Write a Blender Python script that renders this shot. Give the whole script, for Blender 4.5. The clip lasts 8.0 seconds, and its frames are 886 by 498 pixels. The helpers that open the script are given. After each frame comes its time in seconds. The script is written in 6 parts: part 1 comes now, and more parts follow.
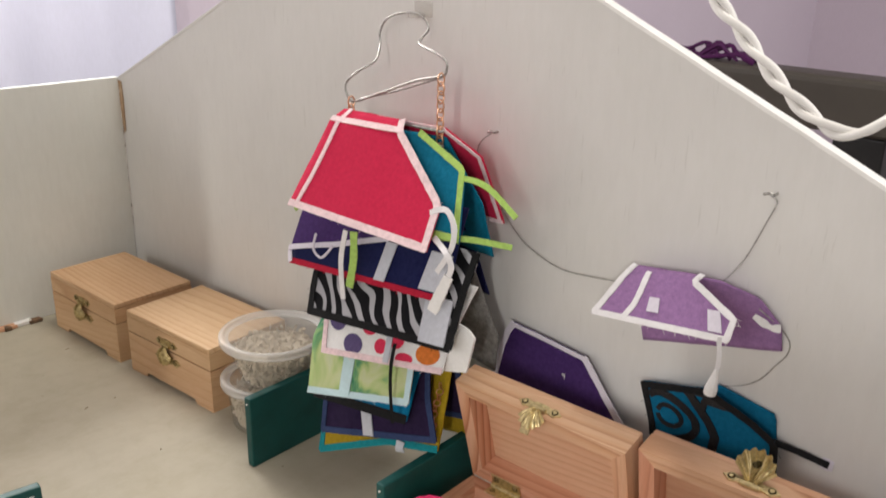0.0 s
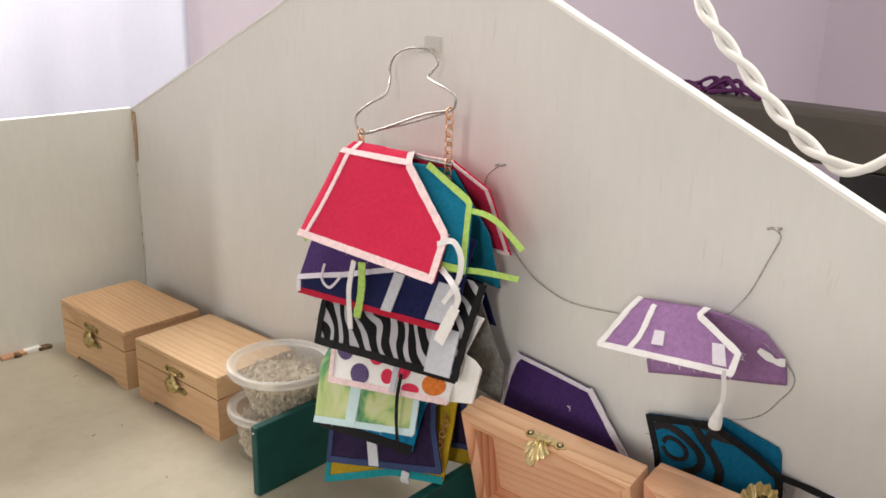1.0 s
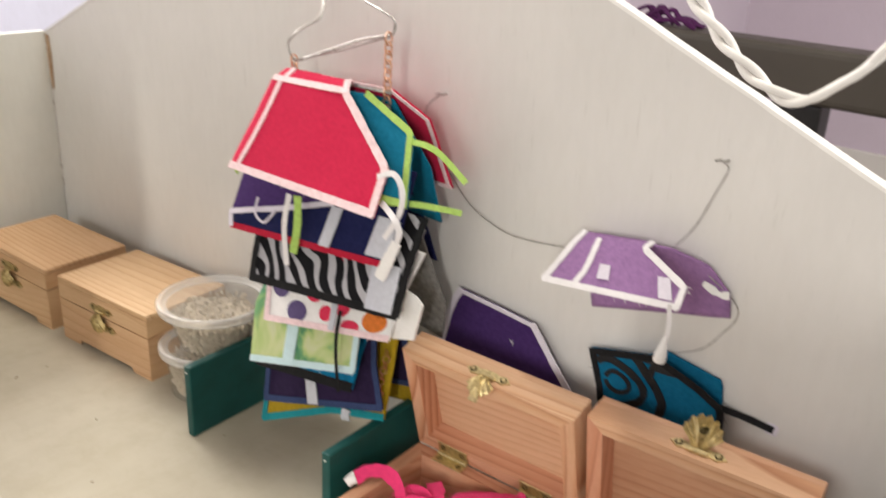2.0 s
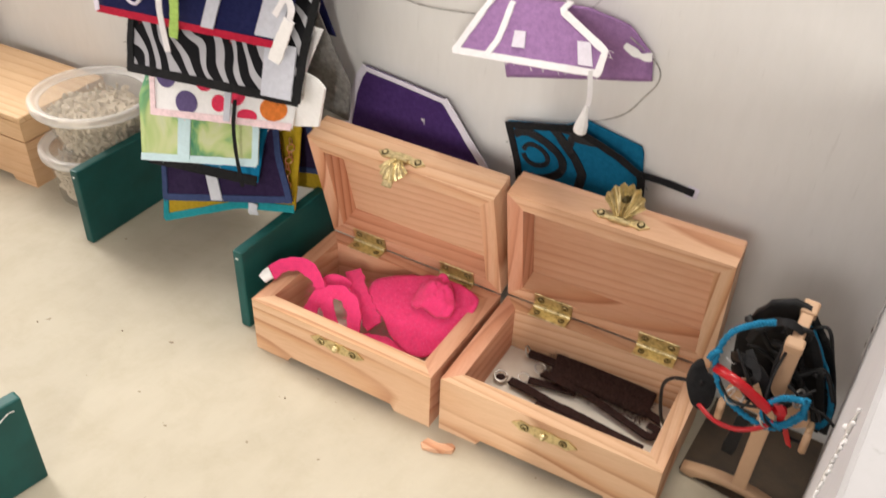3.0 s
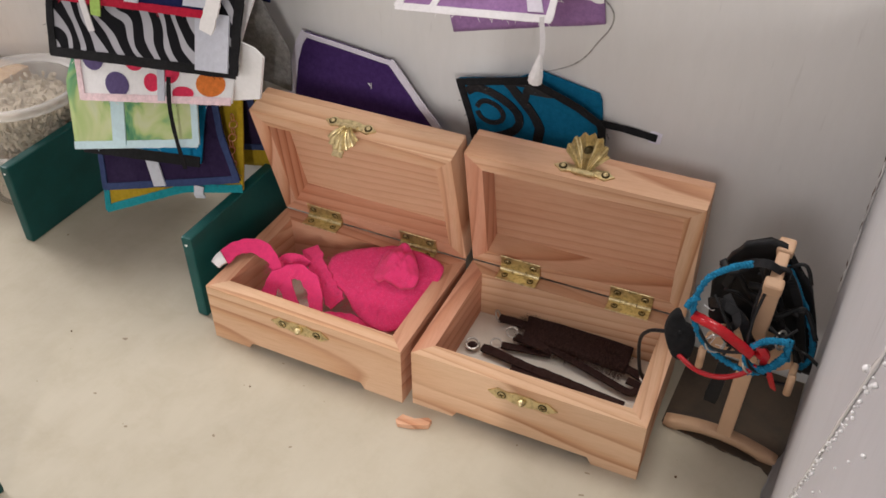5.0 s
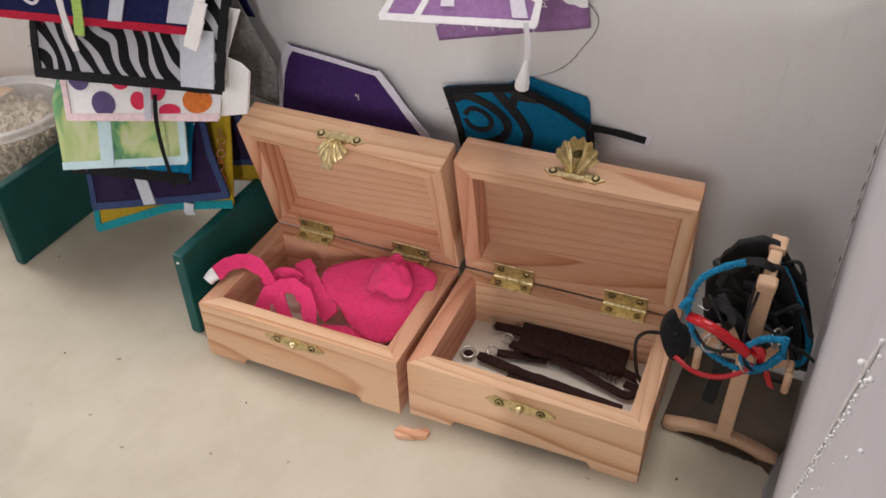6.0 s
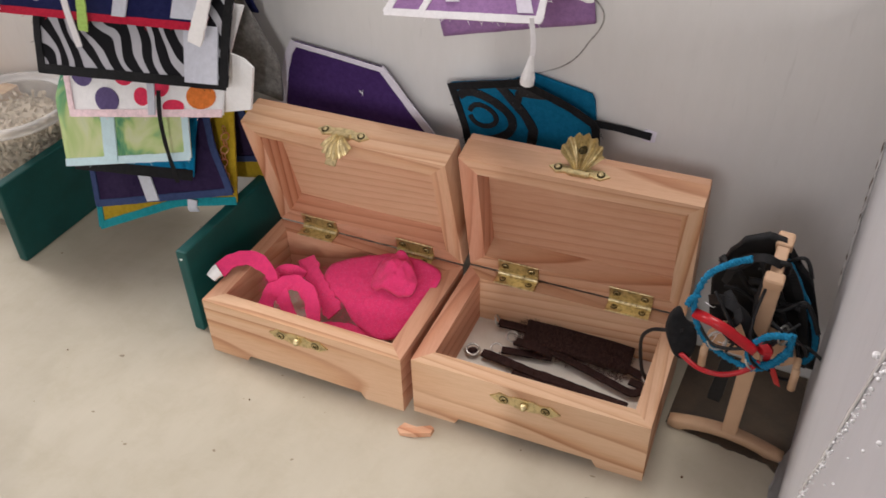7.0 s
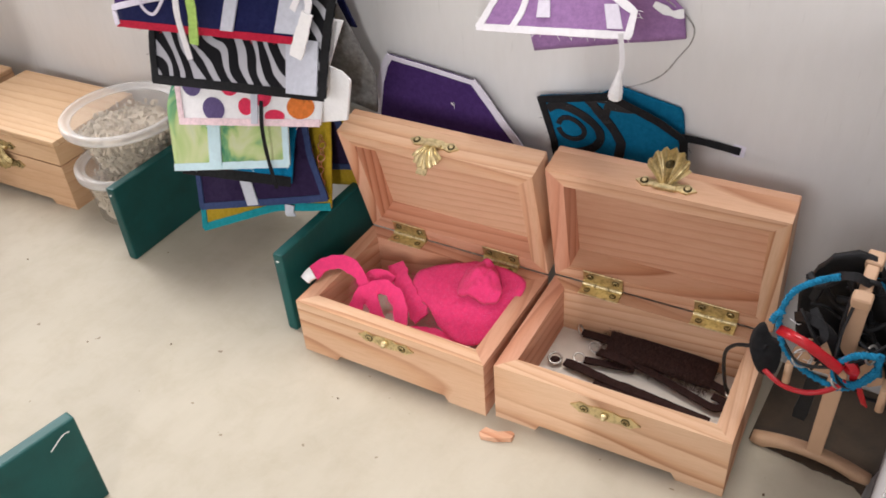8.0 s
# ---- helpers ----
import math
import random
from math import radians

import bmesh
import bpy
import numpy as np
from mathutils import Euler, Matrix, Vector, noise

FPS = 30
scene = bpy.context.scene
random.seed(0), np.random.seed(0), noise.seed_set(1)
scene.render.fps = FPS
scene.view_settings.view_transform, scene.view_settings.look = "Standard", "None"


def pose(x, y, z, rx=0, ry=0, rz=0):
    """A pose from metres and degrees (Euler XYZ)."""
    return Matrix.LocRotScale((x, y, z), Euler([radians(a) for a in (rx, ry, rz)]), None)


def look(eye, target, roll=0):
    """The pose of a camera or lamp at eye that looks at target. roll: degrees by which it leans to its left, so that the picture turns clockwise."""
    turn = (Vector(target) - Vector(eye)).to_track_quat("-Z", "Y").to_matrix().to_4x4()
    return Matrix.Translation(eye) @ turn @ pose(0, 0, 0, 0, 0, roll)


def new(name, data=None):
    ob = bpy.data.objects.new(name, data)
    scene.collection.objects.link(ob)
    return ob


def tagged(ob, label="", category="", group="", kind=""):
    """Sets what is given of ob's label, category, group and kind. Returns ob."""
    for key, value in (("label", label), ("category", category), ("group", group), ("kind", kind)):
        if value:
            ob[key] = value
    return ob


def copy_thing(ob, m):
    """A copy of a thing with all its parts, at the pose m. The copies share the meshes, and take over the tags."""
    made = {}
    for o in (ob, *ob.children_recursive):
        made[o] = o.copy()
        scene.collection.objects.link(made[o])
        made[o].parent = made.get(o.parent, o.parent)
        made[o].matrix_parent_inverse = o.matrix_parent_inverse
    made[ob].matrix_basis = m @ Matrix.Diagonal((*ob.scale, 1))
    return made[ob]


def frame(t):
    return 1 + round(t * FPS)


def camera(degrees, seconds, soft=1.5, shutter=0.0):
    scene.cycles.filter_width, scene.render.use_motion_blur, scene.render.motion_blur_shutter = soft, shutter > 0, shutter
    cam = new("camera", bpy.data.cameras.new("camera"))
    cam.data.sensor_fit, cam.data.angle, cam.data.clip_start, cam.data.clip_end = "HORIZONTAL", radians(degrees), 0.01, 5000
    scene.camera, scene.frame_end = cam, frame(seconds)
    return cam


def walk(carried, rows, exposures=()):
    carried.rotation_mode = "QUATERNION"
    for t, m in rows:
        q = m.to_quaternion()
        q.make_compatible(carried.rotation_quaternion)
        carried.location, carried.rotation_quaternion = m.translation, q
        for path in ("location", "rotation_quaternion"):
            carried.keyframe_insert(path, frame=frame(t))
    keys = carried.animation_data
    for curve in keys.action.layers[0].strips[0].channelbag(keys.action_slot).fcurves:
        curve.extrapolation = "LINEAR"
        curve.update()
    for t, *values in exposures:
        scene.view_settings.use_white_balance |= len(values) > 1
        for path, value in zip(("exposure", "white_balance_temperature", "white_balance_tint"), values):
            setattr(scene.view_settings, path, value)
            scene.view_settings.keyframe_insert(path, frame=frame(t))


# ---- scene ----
cam = camera(53.43, 8.0, soft=1.6, shutter=0.5)
walk(cam, [
    (0, pose(0.1764, -0.3275, 0.3157, 70.18, -0.95, 44.18)),
    (0.5, pose(0.1750, -0.3279, 0.3157, 72.27, -1.26, 44.16)),
    (1, pose(0.1796, -0.3304, 0.3173, 72.19, -1.29, 44.83)),
    (1.2, pose(0.1722, -0.3277, 0.3146, 72.01, -1.59, 44.23)),
    (2.3, pose(0.1638, -0.3174, 0.3129, 64.52, -3.06, 37.22)),
    (2.5, pose(0.1591, -0.3098, 0.3100, 61.56, -3.52, 34.52)),
    (3, pose(0.1498, -0.3045, 0.3060, 53.21, -1.94, 33.26)),
    (3.5, pose(0.1465, -0.2996, 0.3012, 52.04, -1.82, 29.81)),
    (4, pose(0.1449, -0.2980, 0.2991, 51.42, -0.66, 29.33)),
    (4.5, pose(0.1435, -0.2945, 0.2952, 50.34, -0.21, 28.21)),
    (4.7, pose(0.1431, -0.2945, 0.2947, 50.98, -0.21, 28.39)),
    (6, pose(0.1436, -0.2934, 0.2935, 52.02, 1.43, 26.86)),
    (6.5, pose(0.1436, -0.2938, 0.2921, 52.19, 1.21, 26.57)),
    (7, pose(0.1426, -0.2933, 0.2916, 51.99, 1.46, 27.04)),
    (7.5, pose(0.1464, -0.2953, 0.2945, 52.88, 3.03, 30.60)),
    (8, pose(0.1482, -0.2989, 0.2974, 52.80, 3.84, 32.63)),
], [(t, stops - 0.45, kelvin, tint) for t, stops, kelvin, tint in (
    (0.0, -0.19, 6650, 9.0), (0.5, -0.26, 6700, 8.5), (1.0, 0.02, 6800, 8.0), (1.2, 0.05, 6800, 8.0), (2.3, 0.12, 6850, 8.5), (2.5, 0.12, 6850, 8.5),
    (3.0, 0.35, 6850, 9.5), (3.5, -0.05, 6750, 11.0), (4.0, -0.12, 6650, 11.5), (4.5, -0.13, 6600, 11.5), (6.0, -0.13, 6420, 12.5),
    (7.0, -0.13, 6420, 12.5), (7.5, 0.18, 6350, 12.0), (8.0, 0.24, 6300, 12.0))])

# ---- world and light ----
world = bpy.data.worlds.new("world")
scene.world = world
world.use_nodes = True
wn = world.node_tree.nodes
sky = wn.new("ShaderNodeTexSky")
sky.sky_type = "NISHITA"
sky.sun_disc = False
sky.sun_elevation = radians(35)
sky.sun_rotation = radians(-130)
world.node_tree.links.new(sky.outputs["Color"], wn["Background"].inputs["Color"])
wn["Background"].inputs["Strength"].default_value = 0.1


def area_light(name, m, w, h, power, color):
    data = bpy.data.lights.new(name, "AREA")
    data.shape, data.size, data.size_y = "RECTANGLE", w, h
    data.energy, data.color = power, color
    ob = new(name, data)
    ob.matrix_world = m
    return ob


# daylight by a curtain gap and west window; three unseen lights added as fill
area_light("narrow_window_light", look((1.36, -2.45, 0.92), (-0.15, 0.0, 0.12)), 0.09, 0.70, 31, (1.0, 0.97, 0.94))
area_light("wide_window_light", look((-1.27, 0.08, 0.76), (-0.10, -0.15, 0.0)), 0.45, 0.34, 20, (1.0, 0.970, 0.945))
# added fill without a seen source: broad front light, then the backdrop's
area_light("south_fill_light", look((0.05, -2.45, 0.85), (0.0, 0.0, 0.12)), 1.2, 0.8, 18, (1.0, 0.970, 0.935))
area_light("backdrop_fill_light", look((2.4, 1.3, 0.75), (-1.3, 0.6, 0.1)), 1.2, 1.0, 92, (0.97, 0.96, 1.0))
# overhead fill, added to brighten the open floor and upward faces
area_light("overhead_fill_light", look((-0.05, 0.22, 1.60), (-0.05, 0.0, 0.0)), 0.55, 0.55, 16, (1.0, 0.955, 0.89))


# ---- materials ----
def nodes_of(name, rough=0.6, metal=0.0, spec=0.5):
    mat = bpy.data.materials.new(name)
    mat.use_nodes = True
    nt = mat.node_tree
    bsdf = nt.nodes["Principled BSDF"]
    bsdf.inputs["Roughness"].default_value = rough
    bsdf.inputs["Metallic"].default_value = metal
    bsdf.inputs["Specular IOR Level"].default_value = spec
    return mat, nt, bsdf


def node(nt, kind, **values):
    n = nt.nodes.new(kind)
    for key, value in values.items():
        if key in n.inputs:
            n.inputs[key].default_value = value
    return n


def ramp(nt, fac, stops):
    n = nt.nodes.new("ShaderNodeValToRGB")
    els = n.color_ramp.elements
    while len(els) < len(stops):
        els.new(0.5)
    for e, (p, c) in zip(els, stops):
        e.position, e.color = p, (*c, 1)
    nt.links.new(fac, n.inputs["Fac"])
    return n.outputs["Color"]


def mixed(nt, fac, a, b, mode="MIX"):
    n = nt.nodes.new("ShaderNodeMix")
    n.data_type, n.blend_type = "RGBA", mode
    for sock, v in ((n.inputs[0], fac), (n.inputs[6], a), (n.inputs[7], b)):
        if isinstance(v, bpy.types.NodeSocket):
            nt.links.new(v, sock)
        else:
            sock.default_value = v if isinstance(v, float) else (*v, 1)
    return n.outputs[2]


def coords(nt, scale=(1, 1, 1), loose=True):
    """Object coordinates, shifted at random from object to object."""
    tc = nt.nodes.new("ShaderNodeTexCoord")
    out = tc.outputs["Object"]
    if loose:
        info = nt.nodes.new("ShaderNodeObjectInfo")
        mul = node(nt, "ShaderNodeVectorMath")
        mul.operation = "SCALE"
        mul.inputs[0].default_value = (1.7, 2.3, 3.1)
        nt.links.new(info.outputs["Random"], mul.inputs["Scale"])
        add = node(nt, "ShaderNodeVectorMath")
        add.operation = "ADD"
        nt.links.new(out, add.inputs[0])
        nt.links.new(mul.outputs[0], add.inputs[1])
        out = add.outputs[0]
    mp = nt.nodes.new("ShaderNodeMapping")
    mp.inputs["Scale"].default_value = scale
    nt.links.new(out, mp.inputs["Vector"])
    return mp.outputs["Vector"]


def noise_of(nt, vec, scale, detail=4.0, rough=0.6, distortion=0.0):
    n = node(nt, "ShaderNodeTexNoise", Scale=scale, Detail=detail, Roughness=rough, Distortion=distortion)
    nt.links.new(vec, n.inputs["Vector"])
    return n.outputs["Fac"]


def bump(nt, bsdf, height, strength=0.3, distance=0.001):
    n = node(nt, "ShaderNodeBump", Strength=strength, Distance=distance)
    nt.links.new(height, n.inputs["Height"])
    nt.links.new(n.outputs["Normal"], bsdf.inputs["Normal"])


def pine(name, axis, least, most, bold=1.0, aged=(1, 1, 1)):
    """Raw pine sawn along the axis: each board cuts the trunk's rings elsewhere, so that every board is grained differently."""
    mat, nt, bsdf = nodes_of(name, 0.60, 0.0, 0.3)
    tc, info = nt.nodes.new("ShaderNodeTexCoord"), nt.nodes.new("ShaderNodeObjectInfo")
    wn_ = node(nt, "ShaderNodeTexWhiteNoise")
    wn_.noise_dimensions = "1D"
    nt.links.new(info.outputs["Random"], wn_.inputs["W"])
    pith = node(nt, "ShaderNodeVectorMath")
    pith.operation = "MULTIPLY_ADD"
    pith.inputs[1].default_value = {"x": (0.4, 0.10, 0.10), "y": (0.10, 0.4, 0.10)}[axis]
    pith.inputs[2].default_value = {"x": (0.0, -0.09, -0.075), "y": (-0.09, 0.0, -0.075)}[axis]
    nt.links.new(wn_.outputs["Color"], pith.inputs[0])
    add = node(nt, "ShaderNodeVectorMath")
    add.operation = "ADD"
    nt.links.new(tc.outputs["Object"], add.inputs[0])
    nt.links.new(pith.outputs[0], add.inputs[1])
    mp = nt.nodes.new("ShaderNodeMapping")
    mp.inputs["Rotation"].default_value = (0.0, radians(5.0), radians(4.0)) if axis == "x" else (radians(5.0), 0.0, radians(-4.0))
    nt.links.new(add.outputs[0], mp.inputs["Vector"])
    vec = mp.outputs["Vector"]
    long = node(nt, "ShaderNodeVectorMath")
    long.operation = "MULTIPLY"
    long.inputs[1].default_value = (0.12, 1, 1) if axis == "x" else (1, 0.12, 1)
    nt.links.new(vec, long.inputs[0])
    lv = long.outputs[0]
    wob = node(nt, "ShaderNodeTexNoise", Scale=17.0, Detail=2.5, Roughness=0.5)
    nt.links.new(lv, wob.inputs["Vector"])
    bend = node(nt, "ShaderNodeVectorMath")
    bend.operation = "MULTIPLY_ADD"
    bend.inputs[1].default_value = (0.022, 0.022, 0.022)
    nt.links.new(wob.outputs["Color"], bend.inputs[0])
    nt.links.new(vec, bend.inputs[2])
    wave = node(nt, "ShaderNodeTexWave", Scale=62.0, Distortion=0.0)
    wave.wave_type, wave.rings_direction, wave.wave_profile = "RINGS", axis.upper(), "SAW"
    nt.links.new(bend.outputs[0], wave.inputs["Vector"])
    fine = node(nt, "ShaderNodeVectorMath")
    fine.operation = "MULTIPLY"
    fine.inputs[1].default_value = (0.03, 1, 1) if axis == "x" else (1, 0.03, 1)
    nt.links.new(vec, fine.inputs[0])
    fib = noise_of(nt, fine.outputs[0], 1100.0, 3.0, 0.7)
    blotch = noise_of(nt, lv, 40.0, 3.0, 0.55)
    straw = ramp(nt, blotch, [(0.3, (0.66, 0.430, 0.266)), (0.7, (0.765, 0.545, 0.358))])
    rosy = ramp(nt, blotch, [(0.3, (0.575, 0.275, 0.178)), (0.7, (0.705, 0.385, 0.256))])
    tint = node(nt, "ShaderNodeMapRange", **{"To Min": least, "To Max": most})
    nt.links.new(info.outputs["Random"], tint.inputs["Value"])
    tone = mixed(nt, tint.outputs["Result"], straw, rosy)
    rings = ramp(nt, wave.outputs["Fac"], [(0.0, (1, 1, 1)), (0.45, (0.975, 0.955, 0.93)), (0.76, (0.86, 0.72, 0.61)), (0.93, (0.58, 0.37, 0.265)), (1.0, (0.95, 0.91, 0.88))])
    strength = ramp(nt, noise_of(nt, lv, 34.0, 2.0, 0.5), [(0.36, (0.30 * bold,) * 3), (0.56, (bold,) * 3)])
    base = mixed(nt, strength, tone, mixed(nt, 1.0, tone, rings, "MULTIPLY"))
    knots = node(nt, "ShaderNodeTexVoronoi", Scale=13.0)
    nt.links.new(vec, knots.inputs["Vector"])
    base = mixed(nt, ramp(nt, knots.outputs["Distance"], [(0.012, (0.7,) * 3), (0.032, (0.0,) * 3)]), base, (0.30, 0.15, 0.08))
    grain = ramp(nt, fib, [(0.30, (0.90, 0.86, 0.81)), (0.58, (1, 1, 1))])
    nt.links.new(mixed(nt, 1.0, mixed(nt, 0.8, base, grain, "MULTIPLY"), aged, "MULTIPLY"), bsdf.inputs["Base Color"])
    bump(nt, bsdf, fib, 0.15, 0.0004)
    return mat


def painted(name, color, dark, rough=0.55, scale=8.0, relief=0.15, grit=0.5, loose=False, spec=0.35, scuffs=0.0):
    """Brushed paint with faint stains and streaks."""
    mat, nt, bsdf = nodes_of(name, rough, 0.0, spec)
    vec = coords(nt, (1, 1, 1), loose)
    big = noise_of(nt, vec, scale, 5.0, 0.6, 0.4)
    small = noise_of(nt, coords(nt, (1, 1, 0.25), loose), 260.0, 3.0, 0.6)
    a = ramp(nt, big, [(0.35, dark), (0.62, color)])
    b = ramp(nt, small, [(0.3, (0.93, 0.93, 0.92)), (0.65, (1, 1, 1))])
    col = mixed(nt, grit, a, b, "MULTIPLY")
    if scuffs:
        runs = noise_of(nt, coords(nt, (1, 1, 0.10), loose), 330.0, 3.0, 0.6)
        area = noise_of(nt, vec, 13.0, 2.0, 0.5)
        col = mixed(nt, scuffs, col, ramp(nt, runs, [(0.29, (0.62, 0.60, 0.57)), (0.36, (1, 1, 1))]), "MULTIPLY")
        col = mixed(nt, scuffs, col, ramp(nt, area, [(0.30, (0.93, 0.925, 0.92)), (0.55, (1, 1, 1))]), "MULTIPLY")
    nt.links.new(col, bsdf.inputs["Base Color"])
    bump(nt, bsdf, small, relief, 0.0006)
    return mat


def felt(name, color, fuzz=0.16, rough=0.95, sheen=0.03):
    """Felt or fleece cloth: soft mottling, fibres in relief."""
    mat, nt, bsdf = nodes_of(name, rough, 0.0, 0.1)
    vec = coords(nt)
    mott = noise_of(nt, vec, 420.0, 4.0, 0.75)
    fibre = noise_of(nt, vec, 1800.0, 3.0, 0.7)
    lo = tuple(c * (1 - fuzz) for c in color)
    hi = tuple(min(1, c * (1 + fuzz) + 0.006) for c in color)
    nt.links.new(ramp(nt, mott, [(0.3, lo), (0.7, hi)]), bsdf.inputs["Base Color"])
    bsdf.inputs["Sheen Weight"].default_value = sheen
    bsdf.inputs["Sheen Roughness"].default_value = 0.6
    bump(nt, bsdf, fibre, 0.5, 0.0006)
    return mat


def metal(name, color, rough=0.3, worn=(0.3, 0.2, 0.08)):
    mat, nt, bsdf = nodes_of(name, rough, 1.0)
    n = noise_of(nt, coords(nt), 420.0, 4.0, 0.65)
    nt.links.new(ramp(nt, n, [(0.32, worn), (0.55, color)]), bsdf.inputs["Base Color"])
    nt.links.new(ramp(nt, n, [(0.3, (rough + 0.2,) * 3), (0.7, (rough,) * 3)]), bsdf.inputs["Roughness"])
    bump(nt, bsdf, n, 0.15, 0.0003)
    return mat


PINE_X, PINE_Y = pine("rosy_pine_long", "x", -0.1, 0.95, 0.85), pine("rosy_pine_short", "y", 0.1, 1.0, 1.0)
PALE_X = pine("pale_pine_long", "x", 0.0, 0.35, 1.0)
PINE_PANEL = pine("quiet_pine_panel", "x", 0.3, 0.65, 0.42)
STRAW_X, STRAW_Y = pine("straw_pine_long", "x", -0.15, 0.25, 0.42, (0.95, 0.95, 0.88)), pine("straw_pine_short", "y", -0.1, 0.3, 0.42, (0.95, 0.95, 0.88))
BRASS = metal("brass", (0.74, 0.62, 0.35), 0.36, (0.44, 0.35, 0.19))
DARK_BRASS = metal("dark_brass", (0.10, 0.08, 0.04), 0.55, (0.05, 0.04, 0.02))
# darker brass: screw heads, and shade put into the closed boxes' fittings
DIM_BRASS = metal("dim_brass", (0.55, 0.44, 0.22), 0.38, (0.25, 0.18, 0.08))
STEEL = metal("steel_wire", (0.50, 0.49, 0.47), 0.35, (0.25, 0.24, 0.22))
COPPER = metal("rose_gold", (0.85, 0.52, 0.34), 0.25, (0.6, 0.33, 0.2))
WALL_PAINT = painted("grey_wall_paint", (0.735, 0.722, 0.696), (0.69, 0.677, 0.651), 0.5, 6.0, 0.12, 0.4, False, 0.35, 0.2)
# left wall: paint lightened to make up for light that misses it
LIGHTENED_LEFT_PAINT = painted("lightened_wall_paint", (0.82, 0.825, 0.78), (0.76, 0.765, 0.72), 0.5, 6.0, 0.15)
EDGE_PAINT = painted("white_edge_paint", (0.92, 0.91, 0.88), (0.86, 0.85, 0.82), 0.45, 40.0, 0.4)
TEAL_PAINT = painted("dark_teal_paint", (0.0075, 0.088, 0.082), (0.005, 0.063, 0.059), 0.5, 30.0, 0.2, 0.5, True)
LILAC_WALL = painted("lilac_room_paint", (0.66, 0.58, 0.65), (0.63, 0.55, 0.62), 0.7, 1.2, 0.05)
# dark plum for the unseen south and east walls, added to cut bounced light
DIMMING_WALL = painted("bounce_cutting_paint", (0.16, 0.12, 0.15), (0.14, 0.10, 0.13), 0.7, 1.2, 0.05)
# right wall: lilac grey, darkened to stand in for weaker light
DIMMED_SIDE_PAINT = painted("dimmed_lilac_grey_paint", (0.47, 0.465, 0.47), (0.415, 0.41, 0.415), 0.5, 6.0, 0.12, 0.5, False, 0.35, 0.4)
WHITE_TRIM = painted("white_gloss_trim", (0.80, 0.78, 0.72), (0.76, 0.74, 0.68), 0.4, 3.0, 0.05)
CEILING_PAINT = painted("ceiling_paint", (0.66, 0.65, 0.63), (0.62, 0.61, 0.59), 0.8, 2.0, 0.05)
CARPET = painted("room_carpet", (0.30, 0.26, 0.22), (0.24, 0.21, 0.18), 0.95, 20.0, 0.4)
CURTAIN = painted("blue_lilac_curtain", (0.56, 0.56, 0.66), (0.53, 0.53, 0.63), 0.85, 3.0, 0.1)
DARK_WOOD = painted("dark_olive_furniture", (0.060, 0.052, 0.042), (0.048, 0.041, 0.034), 0.45, 6.0, 0.1)


def floor_material():
    mat, nt, bsdf = nodes_of("cream_floor_paint", 0.42, 0.0, 0.35)
    vec = coords(nt, (1, 1, 1), False)
    big = noise_of(nt, vec, 7.0, 5.0, 0.6, 0.6)
    mid = noise_of(nt, vec, 45.0, 5.0, 0.7, 0.3)
    streak = noise_of(nt, coords(nt, (1, 0.2, 1), False), 120.0, 3.0, 0.6)
    spot = noise_of(nt, vec, 130.0, 2.0, 0.5)
    a = ramp(nt, big, [(0.3, (0.432, 0.392, 0.305)), (0.65, (0.502, 0.460, 0.366))])
    b = ramp(nt, mid, [(0.25, (0.88, 0.86, 0.82)), (0.55, (1, 1, 1))])
    c = ramp(nt, spot, [(0.245, (0.35, 0.27, 0.2)), (0.262, (1, 1, 1))])
    d = ramp(nt, streak, [(0.3, (0.95, 0.94, 0.93)), (0.6, (1, 1, 1))])
    col = mixed(nt, 0.7, a, b, "MULTIPLY")
    col = mixed(nt, 0.7, col, c, "MULTIPLY")
    col = mixed(nt, 0.6, col, d, "MULTIPLY")
    nt.links.new(col, bsdf.inputs["Base Color"])
    nt.links.new(ramp(nt, mid, [(0.3, (0.72,) * 3), (0.7, (0.58,) * 3)]), bsdf.inputs["Roughness"])
    bump(nt, bsdf, streak, 0.07, 0.0006)
    return mat


FLOOR_PAINT = floor_material()


# ---- mesh helpers ----
def link_mesh(name, bm, material, parent=None, label="", smooth=False):
    me = bpy.data.meshes.new(name)
    bmesh.ops.recalc_face_normals(bm, faces=bm.faces[:])
    bm.to_mesh(me)
    bm.free()
    mats = material if isinstance(material, (list, tuple)) else [material]
    for m in mats:
        me.materials.append(m)
    if smooth:
        for p in me.polygons:
            p.use_smooth = True
    ob = new(name, me)
    if parent:
        ob.parent = parent
    if label:
        ob["label"] = label
    return ob


def part(name, bm, material, parent, label="", smooth=False):
    return link_mesh(name, bm, material, parent, label, smooth)


def thing(name, label, category, group="", m=None):
    ob = new(name)
    ob.empty_display_size = 0.01
    if m is not None:
        ob.matrix_world = m
    return tagged(ob, label, category, group)


def block(bm, lo, hi, bevel=0.0, seg=2, m=None):
    """An upright block from corner to corner, its edges rounded."""
    geo = bmesh.ops.create_cube(bm, size=1.0)
    vs = geo["verts"]
    for v in vs:
        v.co = Vector([lo[i] + (v.co[i] + 0.5) * (hi[i] - lo[i]) for i in range(3)])
    if bevel:
        es = list({e for v in vs for e in v.link_edges})
        r = bmesh.ops.bevel(bm, geom=es, offset=bevel, segments=seg, affect="EDGES", profile=0.6)
        vs = list({v for f in r["faces"] for v in f.verts} | {v for v in vs if v.is_valid})
    if m is not None:
        bmesh.ops.transform(bm, matrix=m, verts=vs)
    return vs


